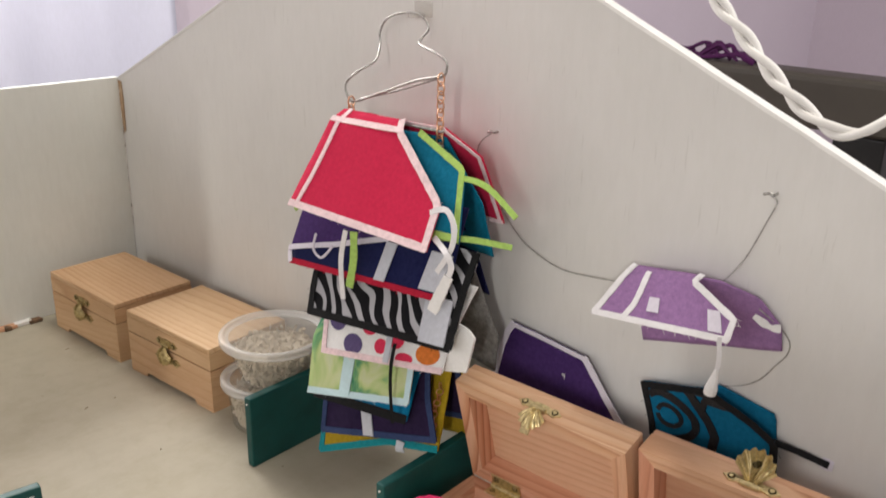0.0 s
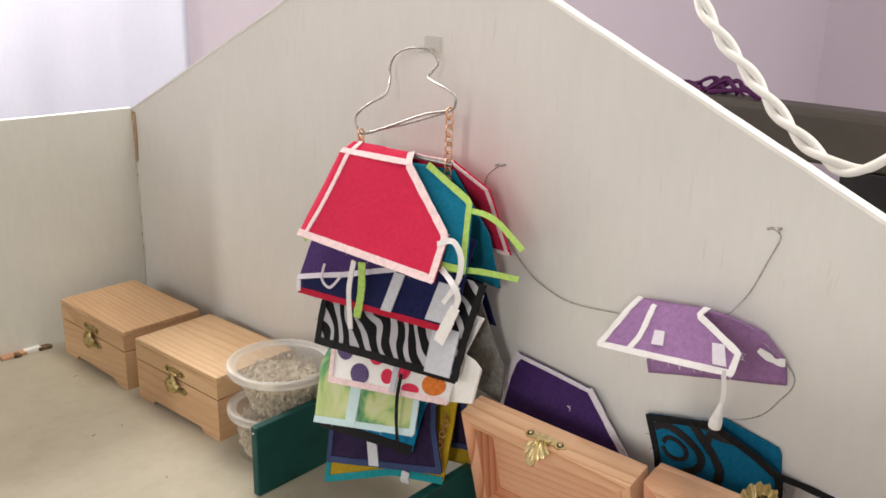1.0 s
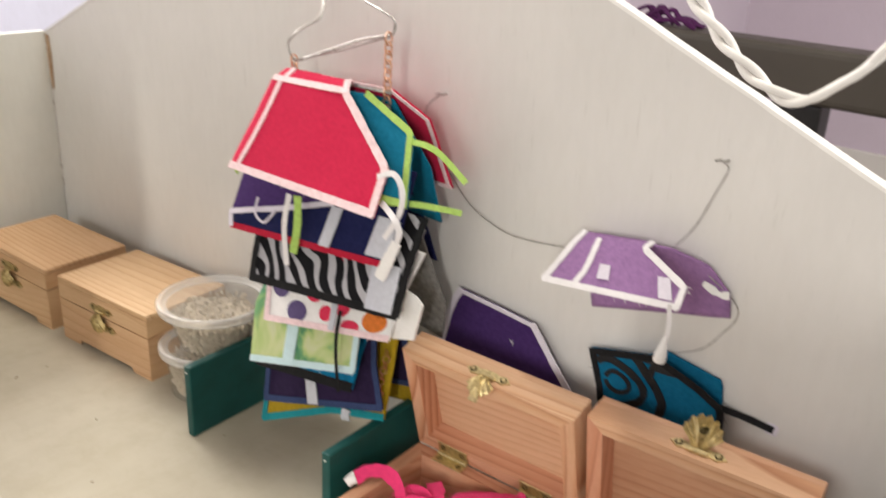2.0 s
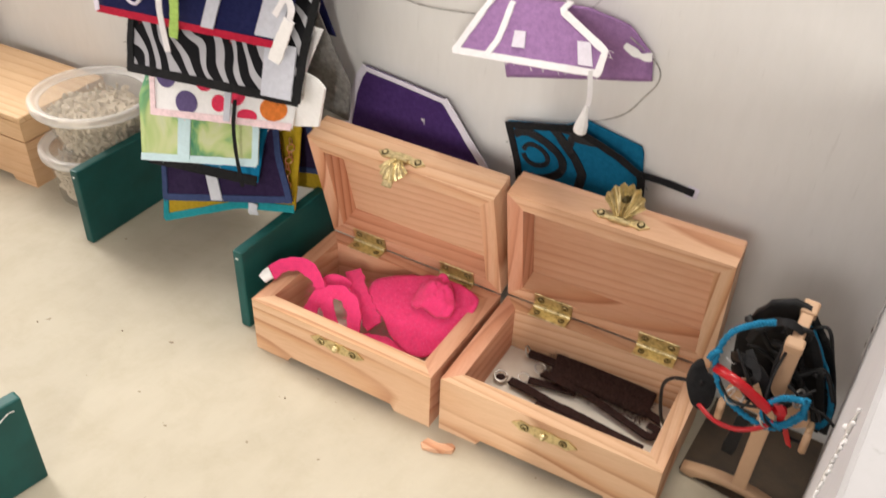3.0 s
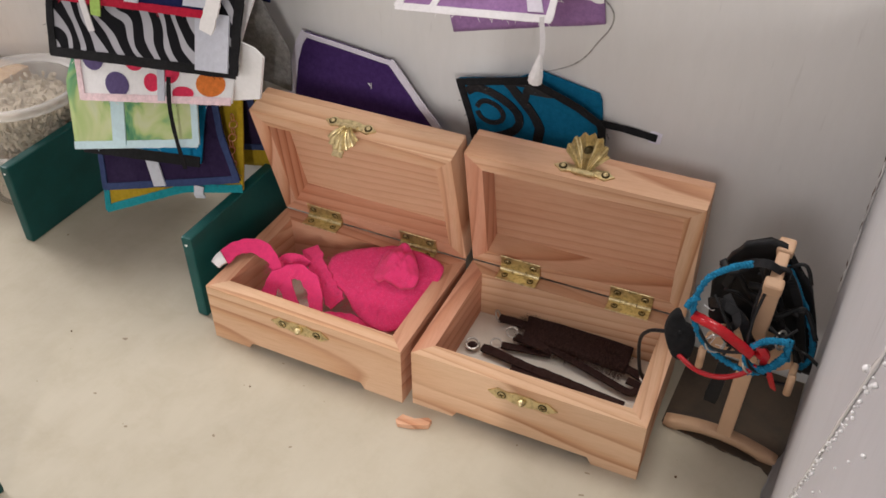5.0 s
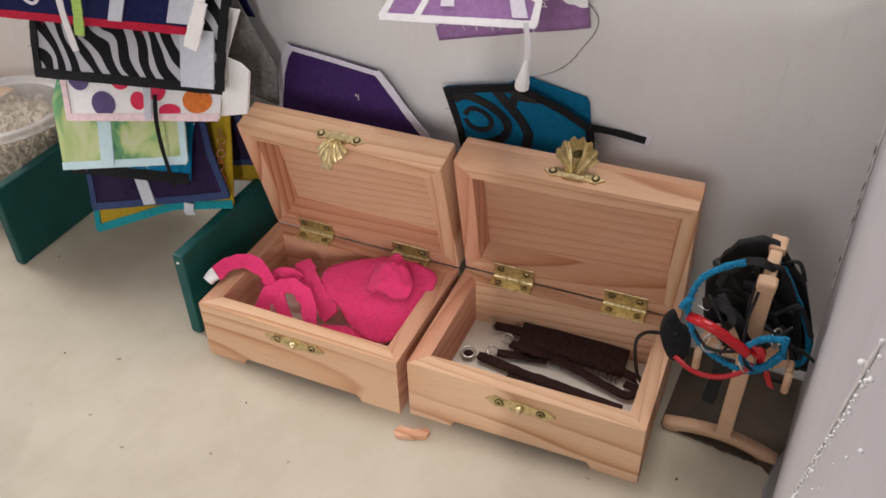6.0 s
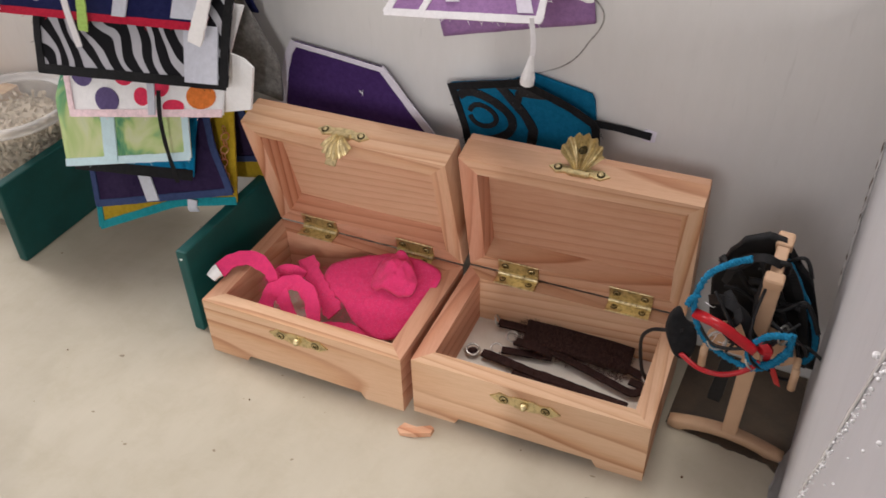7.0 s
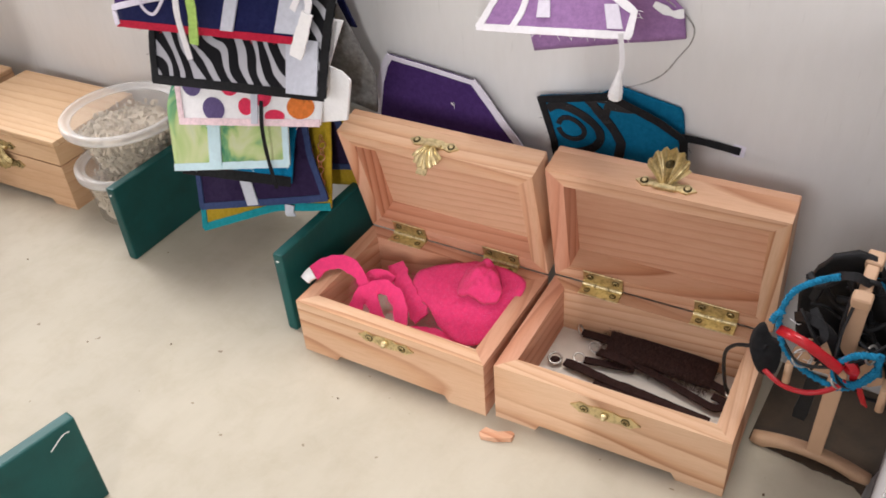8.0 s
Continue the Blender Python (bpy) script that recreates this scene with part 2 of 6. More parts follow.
def prism(bm, outline, depth, axis="y", at=0.0):
    """A flat shape from an outline of (a, b) pairs, given thickness along the axis from at."""
    def put(a, b, c):
        return {"y": (a, c, b), "z": (a, b, c), "x": (c, a, b)}[axis]
    f = [bm.verts.new(put(a, b, at)) for a, b in outline]
    g = [bm.verts.new(put(a, b, at + depth)) for a, b in outline]
    bm.faces.new(f)
    bm.faces.new(g[::-1])
    n = len(f)
    for i in range(n):
        bm.faces.new((f[i], f[(i + 1) % n], g[(i + 1) % n], g[i]))
    return f + g


def tube(bm, points, radius, sides=8, closed=False, taper=None):
    """A round cord along points."""
    pts = [Vector(p) for p in points]
    n = len(pts)
    rings = []
    ref = Vector((0.13, 0.31, 0.94))
    for i, p in enumerate(pts):
        if closed:
            d = pts[(i + 1) % n] - pts[i - 1]
        else:
            d = pts[min(i + 1, n - 1)] - pts[max(i - 1, 0)]
        d.normalize()
        u = d.cross(ref)
        if u.length < 0.05:
            u = d.cross(Vector((1, 0, 0)))
        u.normalize()
        w = d.cross(u)
        ref = w if i else ref
        ref = u.cross(d)
        r = radius * (taper(i / (n - 1)) if taper else 1)
        rings.append([bm.verts.new(p + r * (math.cos(a) * u + math.sin(a) * w)) for a in [2 * math.pi * k / sides for k in range(sides)]])
    for i in range(n if closed else n - 1):
        a, b = rings[i], rings[(i + 1) % n]
        for k in range(sides):
            bm.faces.new((a[k], a[(k + 1) % sides], b[(k + 1) % sides], b[k]))
    if not closed:
        bm.faces.new(rings[0][::-1])
        bm.faces.new(rings[-1])


def spline(points, steps=8, closed=False):
    """Smooth points through a few given ones."""
    p = [Vector(q) for q in points]
    n = len(p)
    out = []
    for i in range(n if closed else n - 1):
        a, b, c, d = (p[(i + k) % n] if closed else p[max(0, min(n - 1, i + k))] for k in (-1, 0, 1, 2))
        for s in range(steps):
            t = s / steps
            out.append(0.5 * (2 * b + (c - a) * t + (2 * a - 5 * b + 4 * c - d) * t * t + (3 * b - 3 * c + d - a) * t ** 3))
    if not closed:
        out.append(p[-1])
    return out


def disc(bm, radius, height, sides=14, m=None, dome=0.0):
    """A small round head, domed on top."""
    rings = [(radius, 0.0), (radius, height * 0.6), (radius * 0.8, height)]
    if dome:
        rings += [(radius * 0.45, height + dome * 0.8)]
    loops = [[bm.verts.new((r * math.cos(2 * math.pi * k / sides), r * math.sin(2 * math.pi * k / sides), z)) for k in range(sides)] for r, z in rings]
    for a, b in zip(loops, loops[1:]):
        for k in range(sides):
            bm.faces.new((a[k], a[(k + 1) % sides], b[(k + 1) % sides], b[k]))
    top = bm.verts.new((0, 0, height + dome))
    for k in range(sides):
        bm.faces.new((loops[-1][k], loops[-1][(k + 1) % sides], top))
    bm.faces.new(loops[0][::-1])
    vs = [v for l in loops for v in l] + [top]
    if m is not None:
        bmesh.ops.transform(bm, matrix=m, verts=vs)


# ---- the little stable: floor, back gable, side walls ----
X0, X1, YB, EAVE, EAVE_R, APEX, MID = -0.5445, 0.157, 0.0214, 0.1942, 0.1892, 0.3462, -0.193
TH = 0.006


def settled(about, shift, turn, grow=1.0):
    """A small move, turn (degrees) and change of size about a point, for things that hang or lean as a group."""
    c = Vector(about)
    return pose(*(c + Vector(shift)), *turn) @ Matrix.Scale(grow, 4) @ Matrix.Translation(-c)


HANG = settled((-0.1557, -0.0374, 0.1540), (0.0033, 0.0028, -0.0005), (0.26, 0.83, 0.13))
WIRE = settled((-0.0039, -0.0049, 0.1664), (-0.0016, 0.0125, -0.0064), (0.65, 0.73, 0.26), 1.0303)
LEAN = settled((-0.0023, 0.0053, 0.1115), (-0.0020, 0.0117, -0.0067), (1.34, 0.24, -0.55), 1.0329)
STAND = settled((0.1322, -0.0416, 0.0485), (0.0014, 0.0033, -0.0011), (1.35, 1.2, 1.25), 0.9812)
IN_FIRST = settled((-0.0515, -0.0458, 0.0322), (0.0026, 0.0027, -0.0001), (0.98, 0.73, 0.92), 0.9931)
IN_SECOND = settled((0.0601, -0.0257, 0.0116), (0.0012, 0.0038, 0.0), (1.06, 0.42, 0.64), 0.9902)


def structure(name, bm, mat, label, category):
    return tagged(link_mesh(name, bm, mat), label, category, kind="structure")


bm = bmesh.new()
block(bm, (X0 - TH, -0.47, -0.012), (X1 + TH, YB + TH, 0.0), 0.001)
structure("floor", bm, FLOOR_PAINT, "cream painted board floor with scuffs and specks", "floor")

bm = bmesh.new()
prism(bm, [(X0 - TH, 0.0), (X1 + TH, 0.0), (X1 + TH, EAVE_R - 0.0025), (MID, APEX), (X0 - TH, EAVE - 0.0025)], TH, "y", YB)
structure("wall_back", bm, WALL_PAINT, "grey painted gable panel of a toy stable", "wall")


def gable_edge(xa, za, xb, zb):
    """The white rough top edge of the gable panel."""
    bm = bmesh.new()
    n = 46
    top = []
    for i in range(n + 1):
        t = i / n
        w = 0.0004 * noise.noise((t * 30, xa * 9, 0))
        x, z = xa + (xb - xa) * t, za + (zb - za) * t
        a = bm.verts.new((x, YB - 0.0005 + w, z - 0.0008 + w))
        b = bm.verts.new((x, YB - 0.0004 + w * 0.5, z + 0.0009))
        c = bm.verts.new((x, YB + TH + 0.0004, z + 0.0009 + w))
        d = bm.verts.new((x, YB + TH + 0.0004, z - 0.001))
        top.append((a, b, c, d))
    for p, q in zip(top, top[1:]):
        for k in range(4):
            bm.faces.new((p[k], p[(k + 1) % 4], q[(k + 1) % 4], q[k]))
    bm.faces.new(top[0])
    bm.faces.new(top[-1][::-1])
    return bm


structure("trim_gable_edge", gable_edge(MID, APEX, X1 + TH, EAVE_R - 0.0025), EDGE_PAINT, "rough white painted top edge of the gable panel", "trim")
structure("trim_gable_edge", gable_edge(X0 - TH, EAVE - 0.0025, MID, APEX), WALL_PAINT, "grey painted top edge of the gable panel", "trim")

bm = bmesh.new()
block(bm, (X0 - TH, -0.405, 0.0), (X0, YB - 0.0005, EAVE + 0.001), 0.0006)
structure("wall_left", bm, LIGHTENED_LEFT_PAINT, "pale painted side wall of the toy stable, lightened to make up for missing light", "wall")
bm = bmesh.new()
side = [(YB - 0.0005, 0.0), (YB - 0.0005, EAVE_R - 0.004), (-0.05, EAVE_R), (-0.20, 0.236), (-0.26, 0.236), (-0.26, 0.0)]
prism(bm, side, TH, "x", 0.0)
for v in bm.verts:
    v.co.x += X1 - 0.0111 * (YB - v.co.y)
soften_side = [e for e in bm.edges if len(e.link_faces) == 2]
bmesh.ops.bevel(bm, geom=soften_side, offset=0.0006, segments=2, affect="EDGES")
structure("wall_right", bm, DIMMED_SIDE_PAINT, "lilac grey painted side wall of the toy stable, darkened for weaker light", "wall")

# an unseen pier added between two front openings to cast the back wall's shadow edge
bm = bmesh.new()
prism(bm, [(-0.375, 0.0), (-0.104, 0.0), (-0.104, 0.306), (MID, APEX), (-0.375, 0.264)], TH, "y", -0.42)
structure("wall_shadow_pier", bm, WALL_PAINT, "unseen grey panel added to cast the back wall's shadow edge", "wall")

# ---- the room around ----
bm = bmesh.new()
block(bm, (-1.42, -2.6, -0.76), (2.6, 3.42, -0.70))
structure("room_floor", bm, CARPET, "brown carpeted room floor", "floor")
bm = bmesh.new()
block(bm, (-1.42, -2.6, 1.70), (2.6, 3.42, 1.76))
structure("room_ceiling", bm, CEILING_PAINT, "white room ceiling", "ceiling")
bm = bmesh.new()
block(bm, (-1.42, 3.36, -0.70), (2.6, 3.42, 1.70))
structure("room_wall_north", bm, LILAC_WALL, "lilac painted room wall", "wall")


def wall_with_openings(name, axis, at, lo, hi, wlo, whi, zlo, zhi, thick=0.06, slit=None, mat=None):
    bm = bmesh.new()
    cells = [(lo, wlo, -0.70, 1.70), (whi, hi, -0.70, 1.70), (wlo, whi, -0.70, zlo), (wlo, whi, zhi, 1.70)]
    if slit:
        p, q, r, s = slit
        cells[0:1] = [(lo, p, -0.70, 1.70), (p, q, -0.70, r), (p, q, s, 1.70), (q, wlo, -0.70, 1.70)]
    for a, b, c, d in cells:
        if axis == "y":
            block(bm, (a, at, c), (b, at + thick, d))
        else:
            block(bm, (at, a, c), (at + thick, b, d))
    return structure(name, bm, mat or LILAC_WALL, "painted room wall with openings cut for the lights", "wall")


# the openings are unseen, cut where the area lights stand
wall_with_openings("room_wall_south", "y", -2.6, -1.36, 2.6, 1.30, 1.42, 0.50, 1.34, 0.06, (-0.58, 0.68, 0.42, 1.28), DIMMING_WALL)
# unseen housing, added to go with the overhead fill
bm = bmesh.new()
block(bm, (-0.35, -0.08, 1.64), (0.25, 0.52, 1.70), 0.01)
structure("trim_overhead_fill", bm, CEILING_PAINT, "flat white housing added above the unseen overhead fill light", "trim")
wall_with_openings("room_wall_west", "x", -1.36, -2.54, 3.36, -0.16, 0.32, 0.56, 0.96, 0.06)
wall_with_openings("room_wall_east", "x", 2.54, -2.54, 3.36, 0.7, 1.9, 0.2, 1.3, 0.06, None, DIMMING_WALL)
bm = bmesh.new()
block(bm, (-1.3, 3.335, -0.70), (2.5, 3.36, -0.57), 0.006)
block(bm, (-1.3, 3.31, -0.70), (2.5, 3.335, -0.665), 0.008)
structure("baseboard", bm, WHITE_TRIM, "white gloss baseboard along the room wall", "baseboard")

# the table that carries the stable
table = thing("table", "plain pale table under the toy stable", "table")
bm = bmesh.new()
block(bm, (-0.62, -0.56, -0.035), (0.24, 0.08, -0.0125), 0.002)
part("tabletop", bm, WHITE_TRIM, table)
for x in (-0.58, 0.16):
    for y in (-0.52, 0.0):
        bm = bmesh.new()
        block(bm, (x, y, -0.70), (x + 0.04, y + 0.04, -0.0352), 0.002)
        part("leg", bm, WHITE_TRIM, table)


# ---- wooden boxes ----
BW, BD, BH, LH, BT = 0.100, 0.0670, 0.0313, 0.0162, 0.0077


def mitred(bm, side, h0, h1, foot=0.0, depth=BD):
    """One of four mitred boards of a box frame; side f, b, l or r. foot: height of the cut between two feet."""
    out = {"f": ((0, 0), (BW, 0), (BW - BT, BT), (BT, BT)), "b": ((BW, depth), (0, depth), (BT, depth - BT), (BW - BT, depth - BT)),
           "l": ((0, depth), (0, 0), (BT, BT), (BT, depth - BT)), "r": ((BW, 0), (BW, depth), (BW - BT, depth - BT), (BW - BT, BT))}[side]
    o0, o1, i1, i0 = (Vector((*p, 0)) for p in out)

    def col(t, z, inner):
        p = o0.lerp(o1, t) if not inner else None
        if inner:
            d = (o1 - o0).normalized()
            L = (o1 - o0).length
            s = max(min(t * L, L - BT), BT)
            p = i0 + d * (s - BT)
        return bm.verts.new((p.x, p.y, z))
    L = (o1 - o0).length
    a = 0.019 / L
    ts = [0.0, a, a + 0.002 / L, 1 - a - 0.002 / L, 1 - a, 1.0] if foot else [0.0, 1.0]
    low = [h0, h0, h0 + foot, h0 + foot, h0, h0] if foot else [h0, h0]
    rows = []
    for t, z in zip(ts, low):
        rows.append((col(t, z, False), col(t, h1, False), col(t, h1, True), col(t, z, True)))
    for p, q in zip(rows, rows[1:]):
        for k in range(4):
            bm.faces.new((p[k], p[(k + 1) % 4], q[(k + 1) % 4], q[k]))
    bm.faces.new(rows[0])
    bm.faces.new(rows[-1][::-1])


def soften(bm, width=0.0006):
    es = [e for e in bm.edges if len(e.link_faces) == 2 and e.calc_face_angle(0) > 0.6]
    bmesh.ops.bevel(bm, geom=es, offset=width, segments=1, affect="EDGES")


def screw(parent, m, r=0.0019):
    """A flat screw head in a dark countersink, with a cross slot."""
    bm = bmesh.new()
    disc(bm, r, 0.0003, 16)
    k = len(bm.faces)
    disc(bm, r * 0.80, 0.00055, 16)
    n = len(bm.faces)
    for a in (0.5, 0.5 + math.pi / 2):
        block(bm, (-r * 0.55, -r * 0.11, 0.0004), (r * 0.55, r * 0.11, 0.00064), 0, 1, Matrix.Rotation(a, 4, "Z"))
    bm.faces.ensure_lookup_table()
    for i, f in enumerate(bm.faces):
        f.material_index = 1 if i < k or i >= n else 0
    ob = part("screw", bm, [DIM_BRASS, DARK_BRASS], parent)
    ob.matrix_local = m
    return ob


def hinge(parent, x, angle):
    """Two brass leaves, on the rim of the base and on the rim of the lid, with a rolled pin between."""
    w, l = 0.0192, 0.0080
    bm = bmesh.new()
    block(bm, (x, BD - l - 0.0006, BH + 0.0002), (x + w, BD - 0.0006, BH + 0.0009), 0.0002, 1)
    h = part("hinge", bm, BRASS, parent, "small brass butt hinge")
    bm = bmesh.new()
    turn = Matrix.Translation((0, BD, BH + 0.0009)) @ Matrix.Rotation(-angle, 4, "X")
    block(bm, (x, -l - 0.0006, -0.0009), (x + w, -0.0006, -0.0002), 0.0002, 1, turn)
    part("leaf", bm, BRASS, h)
    bm = bmesh.new()
    fwd = Vector((0, -math.cos(angle / 2), math.sin(angle / 2)))
    c = Vector((x, BD, BH)) + fwd * 0.0020
    for k in range(3):
        a, b = x + w * k / 3 + 0.00015, x + w * (k + 1) / 3 - 0.00015
        tube(bm, [(a, c.y, c.z), (b, c.y, c.z)], 0.00125, 18)
    part("knuckle", bm, BRASS, h)
    for dx in (0.0034, w - 0.0034):
        screw(h, Matrix.Translation((x + dx, BD - 0.0052, BH + 0.0009)), 0.0015)
        screw(h, turn @ Matrix.Translation((x + dx, -0.0052, -0.0009)) @ Matrix.Rotation(math.pi, 4, "X"), 0.0017)


def leaf_plate(bm, w, h, t):
    """A slim plate with pointed leaf ends, in the x-z plane, facing -y."""
    pts = [(-w / 2, 0), (-w * 0.43, h * 0.22), (-w * 0.36, h * 0.5), (-w * 0.22, h * 0.34), (-w * 0.12, h * 0.5), (w * 0.12, h * 0.5), (w * 0.22, h * 0.34), (w * 0.36, h * 0.5), (w * 0.43, h * 0.22)]
    outline = pts + [(w / 2, 0)] + [(x, -z) for x, z in reversed(pts[1:])]
    prism(bm, outline, t, "y", -t)


def shell(bm, size, spread=62):
    """A fluted scallop shell standing in the x-z plane, its hinge at the origin, bulging to -y."""
    rays, rows = 28, 7
    grid = []
    for j in range(rows + 1):
        r = size * (0.18 + 0.82 * j / rows)
        row = []
        for i in range(rays + 1):
            t = i / rays
            a = math.radians(spread * (2 * t - 1))
            flute = math.cos(t * math.pi * 2 * 6.5)
            rr = r * (1 + 0.045 * flute * j / rows) * (1.0 - 0.20 * abs(2 * t - 1) ** 2)
            y = -size * (0.10 + 0.20 * math.sin(math.pi * (j / rows) * 0.85)) * (1 - 0.5 * (2 * t - 1) ** 2) - size * 0.035 * flute
            row.append((rr * math.sin(a) * 0.86, y, rr * math.cos(a) - size * 0.10))
        grid.append(row)
    front = [[bm.verts.new(p) for p in row] for row in grid]
    back = [[bm.verts.new((p[0], p[1] + 0.0007, p[2])) for p in row] for row in grid]
    for g, flip in ((front, False), (back, True)):
        for a, b in zip(g, g[1:]):
            for i in range(rays):
                q = (a[i], a[i + 1], b[i + 1], b[i])
                bm.faces.new(q[::-1] if flip else q)
    rim = [(front[0], back[0]), (front[-1], back[-1])]
    for f, b in rim:
        for i in range(rays):
            bm.faces.new((f[i], f[i + 1], b[i + 1], b[i]))
    for k in (0, -1):
        for j in range(rows):
            bm.faces.new((front[j][k], front[j + 1][k], back[j + 1][k], back[j][k]))


def wooden_box(m, angle, label, swing, group):
    """A small pine box with a hinged lid opened by an angle; swing turns the shell latch about its hinge."""
    box = thing("wooden_box", label, "wooden box", group, m)
    LONG, SHORT = (PINE_X, PINE_Y) if angle > 0.1 else (STRAW_X, STRAW_Y)
    for side, name, mat in (("f", "front_board", PALE_X if swing < -1 else LONG), ("b", "back_board", LONG), ("l", "side_board", SHORT), ("r", "side_board", SHORT)):
        bm = bmesh.new()
        mitred(bm, side, 0.0, BH, 0.0034)
        soften(bm, 0.0004)
        part(name, bm, mat, box)
    bm = bmesh.new()
    block(bm, (BT - 0.0005, BT - 0.0005, 0.0045), (BW - BT + 0.0005, BD - BT + 0.0005, 0.0075))
    part("bottom_board", bm, CREAM_BOARD, box, "pale cream bottom board")
    # lid
    lid = part("lid", lid_panel(), PINE_PANEL if angle > 0.1 else LONG, box)
    lid.matrix_local = Matrix.Translation((0, BD, BH + 0.0009)) @ Matrix.Rotation(-angle, 4, "X")
    for side, mat in (("f", LONG), ("b", LONG), ("l", SHORT), ("r", SHORT)):
        bm = bmesh.new()
        mitred(bm, side, 0.0, LH - 0.004)
        bmesh.ops.translate(bm, verts=bm.verts[:], vec=(0, -BD, 0))
        part("lid_board", bm, mat, lid)
    # latch on the lid's front
    bm = bmesh.new()
    leaf_plate(bm, 0.0250, 0.0054, 0.0008)
    latch = part("latch", bm, BRASS if angle > 0.1 else DIM_BRASS, lid, "brass shell-shaped latch")
    latch.matrix_local = Matrix.Translation((BW / 2, -BD, 0.0052))
    sm = bmesh.new()
    size = 0.0166 if swing < -1 else 0.0128 if angle > 0.1 else 0.0150
    shell(sm, size, 50 if swing < -1 else 54)
    turn = Matrix.Translation((0, -0.0016, -0.0018)) @ Matrix.Rotation(swing, 4, "X") @ Matrix.Rotation(math.pi, 4, "Y")
    bmesh.ops.transform(sm, matrix=turn, verts=sm.verts[:])
    tube(sm, [(-0.0045, -0.0014, -0.0018), (0.0045, -0.0014, -0.0018)], 0.0011, 10)
    if angle > 0.1 and swing > -1:
        tab = [v for v in block(sm, (-0.0026, -0.0010, 0.0), (0.0026, 0.0002, 0.0034), 0.0003, 1)]
        bmesh.ops.transform(sm, matrix=turn @ Matrix.Translation((0, -0.0012, size * 0.86)), verts=tab)
    # joined into the latch so that it stays one level below the lid
    tmp = bpy.data.meshes.new("tmp")
    sm.to_mesh(tmp)
    sm.free()
    bm = bmesh.new()
    bm.from_mesh(latch.data)
    bm.from_mesh(tmp)
    for dx in (-0.0088, 0.0088):
        disc(bm, 0.0011, 0.0009, 14, Matrix.Translation((dx, -0.0008, 0)) @ Matrix.Rotation(math.pi / 2, 4, "X"), 0.0003)
    k = len(bm.faces)
    for dx in (-0.0088, 0.0088):
        disc(bm, 0.0017, 0.0005, 14, Matrix.Translation((dx, -0.0008, 0)) @ Matrix.Rotation(math.pi / 2, 4, "X"), 0.0001)
    if swing < -1:
        eye = turn @ Vector((0, -0.22 * size, 0.52 * size))
        disc(bm, 0.0015, 0.0040, 14, Matrix.Translation(eye) @ Matrix.Rotation(swing + math.pi / 2, 4, "X"), 0.0004)
        disc(bm, 0.0015, 0.0040, 14, Matrix.Translation(eye) @ Matrix.Rotation(swing - math.pi / 2, 4, "X"), 0.0004)
    bm.faces.ensure_lookup_table()
    for f in bm.faces[k:]:
        f.material_index = 1
    latch.data.materials.append(DARK_BRASS)
    bm.to_mesh(latch.data)
    bm.free()
    bpy.data.meshes.remove(tmp)
    # catch on the base's front
    bm = bmesh.new()
    leaf_plate(bm, 0.030, 0.0058, 0.0007)
    catch = part("catch_plate", bm, BRASS if angle > 0.1 else DIM_BRASS, box, "narrow brass catch plate")
    catch.matrix_local = Matrix.Translation((BW / 2, 0, BH - 0.0068))
    for dx in (-0.0088, 0.0088):
        screw(catch, Matrix.Translation((dx, -0.0007, 0)) @ Matrix.Rotation(math.pi / 2, 4, "X"))
    bm = bmesh.new()
    disc(bm, 0.0017, 0.0018, 14, Matrix.Translation((0, -0.0007, 0)) @ Matrix.Rotation(math.pi / 2, 4, "X"), 0.0012)
    part("knob", bm, BRASS, catch, smooth=True)
    if angle > 0.1:
        hinge(box, 0.0145, angle)
        hinge(box, BW - 0.0145 - 0.0192, angle)
    return box


def lid_panel():
    bm = bmesh.new()
    block(bm, (0, -BD, LH - 0.004), (BW, 0, LH), 0.0009, 2)
    return bm


CREAM_BOARD = painted("cream_board", (0.82, 0.78, 0.70), (0.76, 0.71, 0.62), 0.7, 60.0, 0.2)

wooden_box(pose(-0.0967, -0.0791, 0, 0, 0, 2.98), 1.309, "open pine box with brass fittings holding pink felt", radians(30), "wooden boxes along the wall")
wooden_box(pose(0.0070, -0.0716, 0, 0, 0, 3.98), 1.379, "open pine box with brass fittings holding brown straps", radians(-122), "wooden boxes along the wall")
wooden_box(pose(-0.5204, -0.0667, 0, 0, 0, 3.07), 0.0, "closed pine box with a brass latch in the corner", 0.0, "wooden boxes along the wall")
wooden_box(pose(-0.4053, -0.0594, 0, 0, 0, 4.63), 0.0, "closed pine box with a brass latch by the wall", 0.0, "wooden boxes along the wall")


